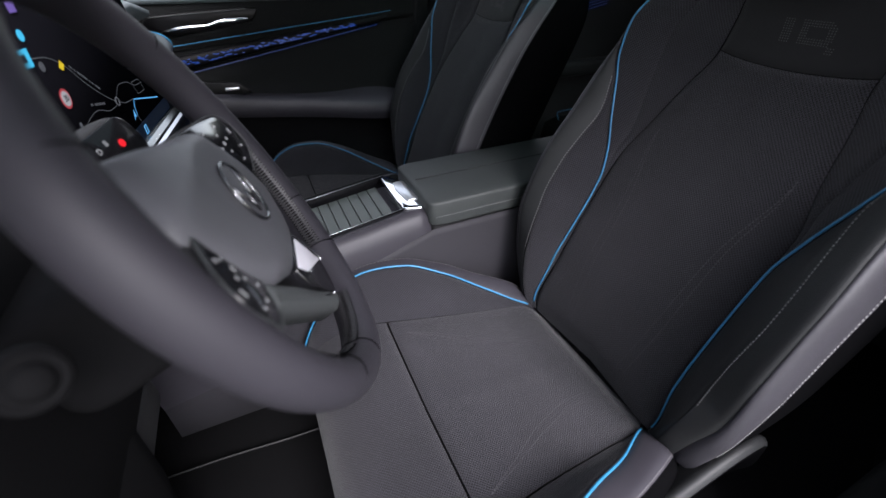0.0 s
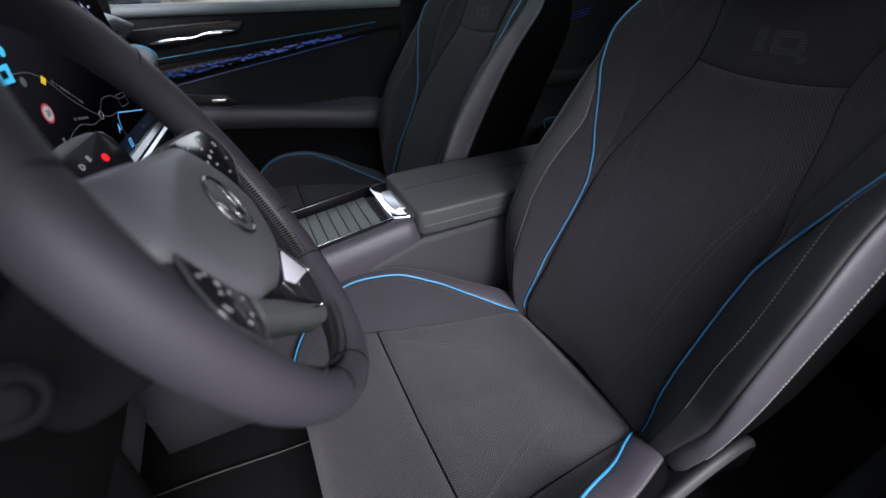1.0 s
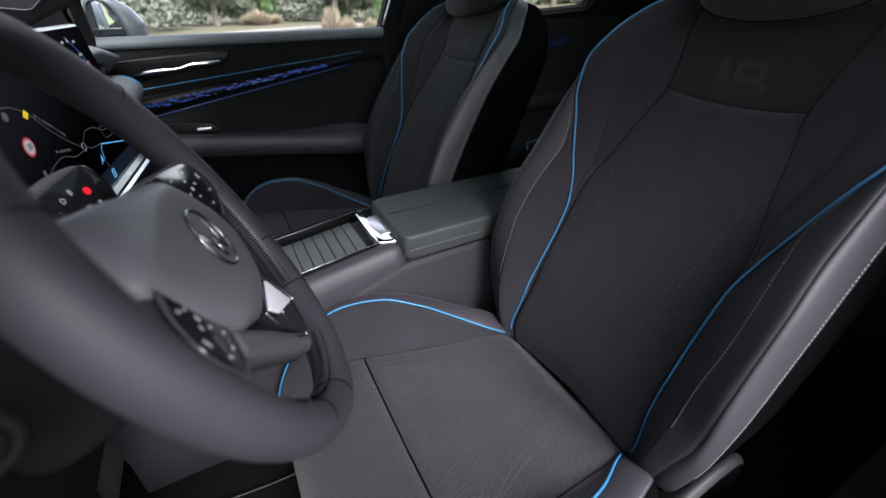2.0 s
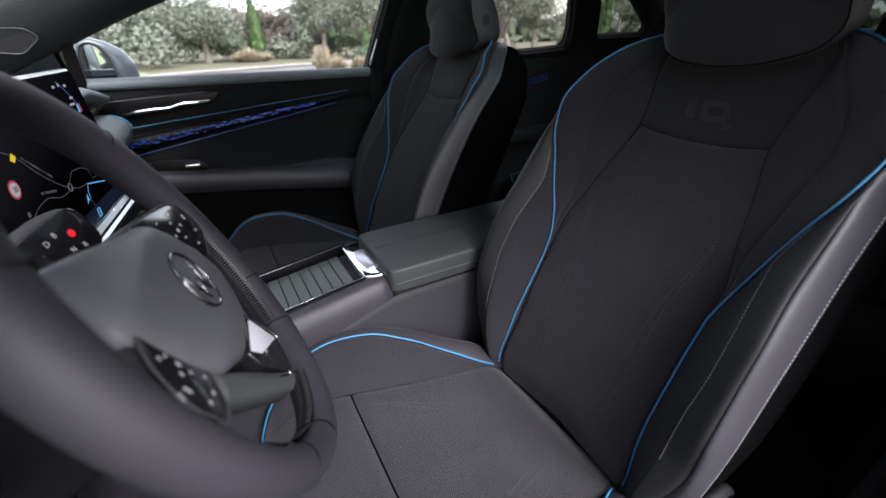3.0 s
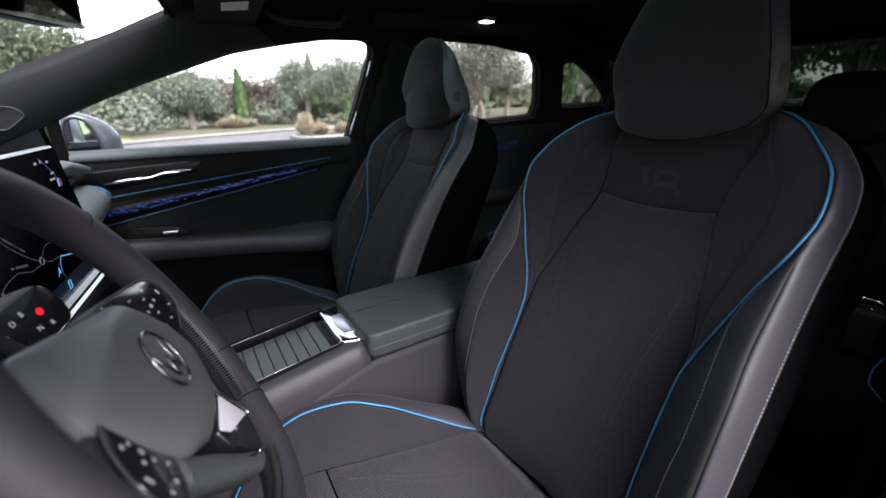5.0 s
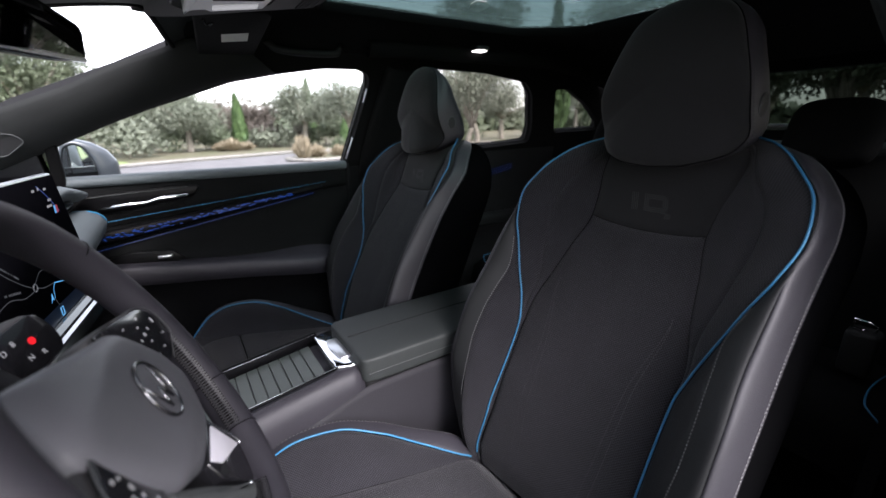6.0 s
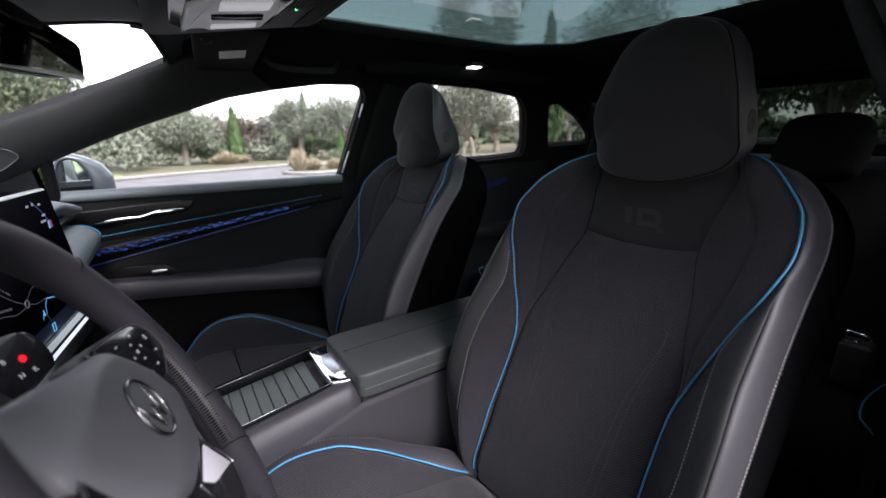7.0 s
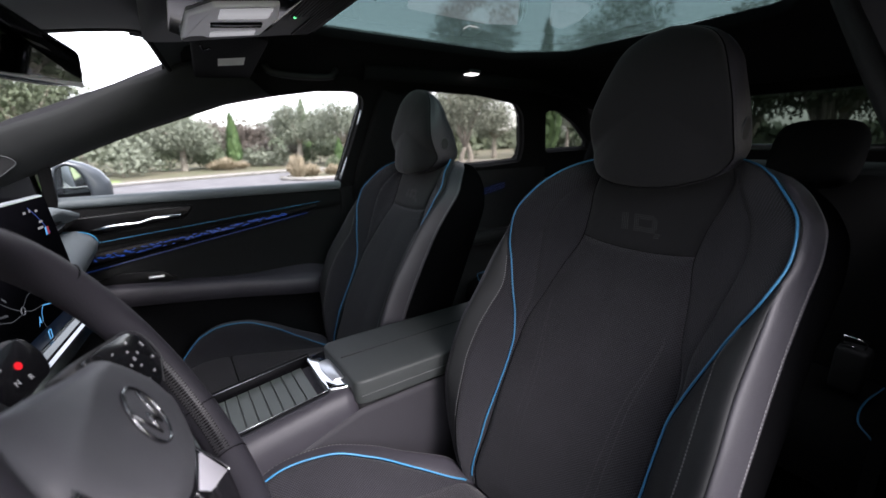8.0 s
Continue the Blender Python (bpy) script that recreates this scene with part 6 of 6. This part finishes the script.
M_GROUND = ground_mat("dry_soil_and_grass", ((.095, .080, .052), (.062, .066, .030)), .6)
M_LAWN = ground_mat("lawn", ((.10, .15, .035), (.15, .19, .06)), 2.0)
M_ASPHALT = ground_mat("worn_asphalt", ((.085, .081, .086), (.115, .110, .115)), 1.2)
M_KERB = ground_mat("pale_kerb_stone", ((.16, .153, .143), (.21, .20, .188)), 3)
M_BARK = ground_mat("grey_bark", ((.16, .14, .115), (.26, .24, .20)), 6)
M_OLIVE = leaf_mat("olive_leaves", (.084, .096, .068), (.126, .140, .104))
M_GREEN = leaf_mat("green_leaves", (.050, .066, .037), (.092, .112, .066))
M_CYPRESS = leaf_mat("cypress_leaves", (.030, .062, .018), (.065, .11, .035))
M_BROWN = leaf_mat("brown_foliage", (.062, .050, .042), (.095, .078, .064))
M_STRAW = leaf_mat("straw_plumes", (.16, .13, .085), (.25, .21, .145))

tagged(part("ground", grid_bm([[(x, y, -.02 + (0.012 * max(0, y - 30) if y < 200 else 2.0)) for x in (-600, -60, -20, 0, 20, 40, 80, 600)] for y in (-600, -40, -10, 5, 15, 25, 40, 80, 200, 600)]), M_GROUND, None), "dry grass and bare soil", "ground", kind="structure")


def strip(name, left, right, z, material, label, cat):
    a, b = smooth_line([(*p, z) for p in left], 30), smooth_line([(*p, z) for p in right], 30)
    return tagged(part(name, grid_bm(np.stack([a, b])), material, None), label, cat, kind="structure")


strip("road", [(-30, 6.5), (-8, 7), (0, 9.0), (6, 10.5), (14, 9.5), (40, 3)], [(-30, 13.0), (-8, 13.8), (0, 17.0), (7, 19.4), (16, 19.0), (40, 13)], 0.0, M_ASPHALT, "worn grey asphalt drive", "road")
strip("lawn", [(-30, 13.3), (-8, 14.1), (-3, 15.5), (-1.6, 16.2)], [(-30, 24), (-8, 22), (-4, 20), (-2.0, 18.5)], .03, M_LAWN, "green mown lawn beside the drive", "lawn")
strip("lawn", [(-9, -4.5), (-2, -4.2), (5, -4.5)], [(-9, -16), (-2, -17), (5, -16)], .02, M_LAWN, "green mown lawn on the driver's side", "lawn")
for line in ([(-30, 13.15), (-8, 13.95), (-2.5, 15.6), (-.5, 16.9), (7, 19.5), (16, 19.2), (40, 13.2)], [(2.75, 14.4), (3.6, 13.6), (5.5, 14.0), (7.8, 15.8), (8.2, 17.8), (6.0, 17.9), (3.6, 16.2), (2.75, 14.4)]):
    ln = smooth_line([(*p, .06) for p in line], 60)
    tagged(part("kerb", tube_bm(ln, .075, 6, squash=.8), M_KERB, None), "pale stone kerb along the drive", "kerb", kind="structure")
tagged(part("planting_bed", grid_bm([[(5.5 + r * (2.6 * math.cos(a) - .8 * math.sin(a)), 15.9 + r * (1.4 * math.cos(a) + 1.3 * math.sin(a)), .05) for a in np.linspace(0, 2 * np.pi, 24)] for r in (.02, .5, 1.0)]), M_GROUND, None), "dry planting bed in the drive", "planting bed", kind="structure")


def leaves_mesh(rng, centres, radii, count, size, squash=.8):
    """Many small leaf clumps scattered round limb ends."""
    cs, rs = np.asarray(centres), np.asarray(radii)
    pick = rng.choice(len(cs), count, p=rs ** 2 / np.sum(rs ** 2))
    d = rng.normal(size=(count, 3))
    d /= np.linalg.norm(d, axis=1, keepdims=True)
    rad = rs[pick] * rng.random(count) ** .45
    p = cs[pick] + d * rad[:, None] * np.array([1, 1, squash])
    a = rng.normal(size=(count, 3))
    a /= np.linalg.norm(a, axis=1, keepdims=True)
    b = np.cross(a, rng.normal(size=(count, 3)))
    b /= np.linalg.norm(b, axis=1, keepdims=True)
    s = size * (.6 + .8 * rng.random(count))[:, None]
    v = np.stack([p - a * s, p + b * s * .45, p + a * s, p - b * s * .45], 1).reshape(-1, 3)
    f = np.arange(count * 4).reshape(-1, 4)
    return v, f


def mesh_part(name, v, f, material, parent, label=""):
    me = bpy.data.meshes.new(name)
    off = np.array(base_of(parent))
    me.from_pydata((v - off).tolist(), [], f.tolist())
    me.materials.append(material)
    ob = new(name, me)
    ob.parent = parent
    return tagged(ob, label)


def tree(x, y, height, spread, leaf, seed, count=7000, size=.075, trunk=.16, label="grey-green olive tree beside the drive", low=.35):
    rng = np.random.default_rng(seed)
    t = thing("tree", (x, y, 0), label, "tree", "trees round the drive")
    base = np.array((x, y, 0.0))
    fork = base + (rng.normal() * .15, rng.normal() * .15, height * low)
    part("trunk", tube_bm(smooth_line([base - (0, 0, .1), base + (rng.normal() * .06, 0, height * low * .5), fork], 8), np.linspace(trunk, trunk * .7, 8), 8), M_BARK, t)
    cs, rs = [], []
    count = int(count * 1.3)
    size = size * .85
    n = 7
    for i in range(n):
        a = 2 * math.pi * (i + rng.random() * .7) / n
        r = spread * (.35 + .5 * rng.random())
        end = np.array((x + r * math.cos(a), y + r * math.sin(a), height * (.55 + .32 * rng.random())))
        mid = (fork + end) / 2 + (0, 0, height * .05)
        part("limb", tube_bm(smooth_line([fork, mid, end], 7), np.linspace(trunk * .55, .02, 7), 6), M_BARK, t)
        for k in (.55, .8, 1.0):
            cs.append(fork + (end - fork) * k + rng.normal(size=3) * .15)
            rs.append(spread * (.28 + .18 * rng.random()))
    cs.append(np.array((x, y, height * .82)))
    rs.append(spread * .45)
    v, f = leaves_mesh(rng, cs, rs, count, size)
    mesh_part("crown", v, f, leaf, t)
    return t


def cypress(x, y, height, r, seed, count=2200):
    rng = np.random.default_rng(seed)
    t = thing("cypress", (x, y, 0), "slim dark green cypress tree", "tree", "cypresses")
    part("trunk", tube_bm([(x, y, -.1), (x, y, height * .5), (x, y, height * .95)], (r * .22, r * .14, .01), 8), M_BARK, t)
    z = height * (.04 + .96 * rng.random(count) ** .9)
    k = z / height
    w = r * np.minimum(1, 4 * k) * (1 - k ** 2.2) ** .8
    a = rng.random(count) * 2 * np.pi
    rr = w * (.55 + .5 * rng.random(count))
    p = np.stack([x + rr * np.cos(a), y + rr * np.sin(a), z], 1)
    up = np.stack([.25 * np.cos(a), .25 * np.sin(a), np.ones(count)], 1) + rng.normal(size=(count, 3)) * .25
    sd = np.stack([-np.sin(a), np.cos(a), np.zeros(count)], 1)
    s = (.10 + .10 * rng.random(count))[:, None] * (height / 3.2) ** .4
    v = np.stack([p - up * s, p + sd * s * .5, p + up * s, p - sd * s * .5], 1).reshape(-1, 3)
    mesh_part("crown", v, np.arange(count * 4).reshape(-1, 4), M_CYPRESS, t)
    return t


def tuft(x, y, h, r, seed, material=None, label="straw-coloured ornamental grass tuft"):
    rng = np.random.default_rng(seed)
    t = thing("grass_tuft", (x, y, .08), label, "grass", "grass tufts")
    n = 420
    a = rng.random(n) * 2 * np.pi
    rr = r * rng.random(n) ** .5
    b0 = np.stack([x + rr * .35 * np.cos(a), y + rr * .35 * np.sin(a), np.full(n, .02)], 1)
    tip = np.stack([x + rr * np.cos(a), y + rr * np.sin(a), h * (1 - .55 * (rr / r) ** 2) * (.55 + .45 * rng.random(n))], 1)
    g = rng.random(n) * 2 * np.pi
    sd = np.stack([np.cos(g), np.sin(g), np.zeros(n)], 1) * (.012 + .02 * rng.random(n))[:, None]
    v = np.stack([b0 - sd * .5, b0 + sd * .5, tip + sd * .6, tip - sd * .6], 1).reshape(-1, 3)
    mesh_part("blades", v, np.arange(n * 4).reshape(-1, 4), material or M_STRAW, t)
    return t


def shrub(x, y, h, r, leaf, seed, label, count=1500, size=.10):
    rng = np.random.default_rng(seed)
    t = thing("shrub", (x, y, 0), label, "shrub", "shrubs")
    cs = [(x + rng.normal() * r * .45, y + rng.normal() * r * .45, h * (.25 + .5 * rng.random())) for _ in range(9)]
    part("stem", tube_bm([(x, y, -.05), (x, y, h * .5)], (.05, .02), 6), M_BARK, t)
    v, f = leaves_mesh(rng, cs, [r * .5] * 9, count, size)
    v[:, 2] = np.abs(v[:, 2])
    mesh_part("foliage", v, f, leaf, t)
    return t


tree(.35, 24.5, 2.95, 2.1, M_OLIVE, 1, 7040, 0.077, .17, low=.42)
tree(6.3, 24.8, 3.70, 2.4, M_OLIVE, 2, 8360, 0.077, .18, "pale olive tree with a forked trunk", low=.34)
tree(10.0, 23.5, 3.55, 2.1, M_OLIVE, 3, 6600, 0.077, .15)
tree(8.2, 22.5, 3.75, 1.9, M_OLIVE, 31, 6000, 0.077, .13, "pale olive tree with a slim trunk", low=.32)
tree(-4.9, 22.8, 5.9, 2.6, M_GREEN, 33, 9000, 0.085, .2, "tall grey-green tree ahead of the car", low=.22)
tree(-3.4, 23.0, 3.24, 2.2, M_OLIVE, 4, 6600, 0.077, .15)
tree(-7.5, 25.0, 4.68, 2.8, M_OLIVE, 5, 7040, 0.088, .18)
tree(-13, 27.0, 5.40, 3.2, M_GREEN, 6, 7040, 0.110, .2, "dark green tree behind the drive")
tree(20.3, 23.5, 3.96, 2.7, M_OLIVE, 7, 7920, 0.077, .22)
tree(26.5, 24.5, 4.32, 2.8, M_OLIVE, 8, 6600, 0.083, .2)
tree(-1.2, 31.0, 3.2, 2.6, M_GREEN, 9, 7480, 0.099, .2, "dark green tree behind the olives")
tree(4.2, 32.0, 3.2, 2.3, M_BROWN, 10, 6600, 0.099, .2, "brownish tree behind the cypress", low=.25)
tree(9.5, 33.0, 3.5, 2.6, M_GREEN, 11, 7480, 0.099, .2, "dark green tree behind the olives")
tree(15.5, 30.0, 3.9, 2.6, M_OLIVE, 12, 7040, 0.099, .2)
tree(-7.0, 34.0, 4.9, 3.4, M_GREEN, 13, 7920, 0.132, .25, "dark green tree behind the olives")
tree(23.5, 34.0, 5.04, 3.6, M_GREEN, 14, 7480, 0.121, .22, "dark green tree behind the olives")
tree(34.0, 28.0, 6.30, 3.4, M_GREEN, 15, 7480, 0.121, .22, "dark green tree behind the olives")
tree(24.0, 5.0, 6.00, 3.6, M_GREEN, 16, 7920, 0.121, .22, "dark green tree behind the car")
tree(25.0, -2.0, 5.50, 3.4, M_GREEN, 17, 7920, 0.121, .22, "dark green tree behind the car")
tree(23.0, 11.0, 6.50, 3.4, M_GREEN, 18, 7920, 0.121, .22, "dark green tree behind the car")
cypress(2.85, 25.2, 2.75, .42, 20)
cypress(8.1, 30.0, 4.2, .5, 21)
cypress(25.5, 22.6, 7.4, .8, 22, 3600)
cypress(31.5, 24.0, 4.0, 1.0, 23, 2600)
cypress(6.5, 18.9, 1.35, .32, 24, 900)
for i, (x, y, h, r) in enumerate(((3.35, 14.7, .95, .40), (4.0, 15.2, .55, .4), (4.9, 15.4, .5, .4), (6.2, 16.5, .65, .45), (6.9, 16.9, .6, .4), (2.2, 23.6, .70, .75), (1.7, 23.9, .5, .5), (2.9, 24.0, .45, .5))):
    tuft(x, y, h, r, 40 + i)
tuft(5.4, 16.7, .8, .40, 60, M_GREEN, "fresh green ornamental grass tuft")
for i, (x, y, h, r, m, lb) in enumerate(((-5.5, 21.0, 1.3, 1.4, M_OLIVE, "grey-green shrub under the olives"), (-2.0, 21.5, 1.6, 1.5, M_OLIVE, "grey-green shrub under the olives"), (-1.6, 25.5, 1.5, 1.4, M_GREEN, "dark green shrub under the olives"), (1.5, 26.0, 1.3, 1.3, M_GREEN, "dark green shrub under the olives"), (4.4, 26.0, 1.1, 1.2, M_OLIVE, "grey-green shrub under the olives"), (5.6, 27.0, 1.5, 1.4, M_BROWN, "brown dry shrub under the olives"), (8.0, 26.5, 1.5, 1.4, M_GREEN, "dark green shrub under the olives"), (17.5, 24.5, 1.2, 1.4, M_GREEN, "dark green shrub under the olives"), (22.5, 22.5, 1.0, 1.0, M_GREEN, "dark green shrub under the olives"), (29.5, 21.0, 1.4, 2.0, M_OLIVE, "grey-green shrub under the olives"))):
    shrub(x, y, h, r, m, 80 + i, lb)
tree(12.0, 15.8, 9.4, 2.4, M_GREEN, 41, 9000, .085, .16, "dark green tree standing above the olives", low=.12)
tree(10.4, 14.4, 4.7, 2.3, M_OLIVE, 44, 9000, .07, .13, "pale olive tree with a slim trunk", low=.2)
cypress(14.9, 13.75, 6.3, .55, 42, 2600)
tree(16.8, 11.2, 8.6, 2.6, M_GREEN, 43, 9000, .085, .18, "dark green tree standing above the olives", low=.12)
for i, (x, y, h) in enumerate(((15.5, -3.0, 6.4), (16.5, .6, 6.6), (17.0, 4.2, 6.4), (14.5, -6.5, 6.2), (19.5, 7.0, 7.0))):
    tree(x, y, h, 2.6, M_GREEN, 140 + i, 7000, .12, .2, "dense dark green tree behind the car", low=.12)
# unseen trees added to block sky light from the driver's side and ahead
for i, (x, y, h) in enumerate(((7, -5, 8.5), (10, -8, 9), (11, -3, 9), (-8, -5, 8.5), (-11, -8, 9), (-10, -1.5, 8.5), (-12, 3, 8.5), (-14, 6.5, 8))):
    tree(x, y, h, 3.4, M_GREEN, 120 + i, 5200, .22, .25, "unseen dark green tree added to block sky light", low=.14)
tagged(part("drive", grid_bm([[(x, y, -.004) for x in (-14, -4, 4, 14)] for y in (-6, 0, 4, 8)]), M_ASPHALT, None), "worn grey asphalt under the car", "road", kind="structure")
# far wood
rng = np.random.default_rng(99)
n = 9000
ang = rng.random(n)
p = np.stack([-70 + 190 * ang, 42 + 8 * rng.random(n), np.zeros(n)], 1)
p2 = np.stack([44 + 8 * rng.random(n // 2), -40 + 82 * rng.random(n // 2), np.zeros(n // 2)], 1)
p = np.concatenate([p, p2])
top = 2.1 + 0.8 * np.sin(p[:, 0] * .21) + .9 * np.sin(p[:, 0] * .53 + 1) + .8 * np.sin(p[:, 1] * .4)
p[:, 2] = top * rng.random(len(p)) ** .7
a = rng.normal(size=p.shape)
a /= np.linalg.norm(a, axis=1, keepdims=True)
b = np.cross(a, rng.normal(size=p.shape))
b /= np.linalg.norm(b, axis=1, keepdims=True)
s = (.45 + .5 * rng.random(len(p)))[:, None]
v = np.stack([p - a * s, p + b * s * .6, p + a * s, p - b * s * .6], 1).reshape(-1, 3)
me = bpy.data.meshes.new("far_wood")
me.from_pydata(v.tolist(), [], np.arange(len(v)).reshape(-1, 4).tolist())
me.materials.append(M_GREEN)
tagged(new("far_wood", me), "dense dark green wood in the distance", "wood", kind="stuff")
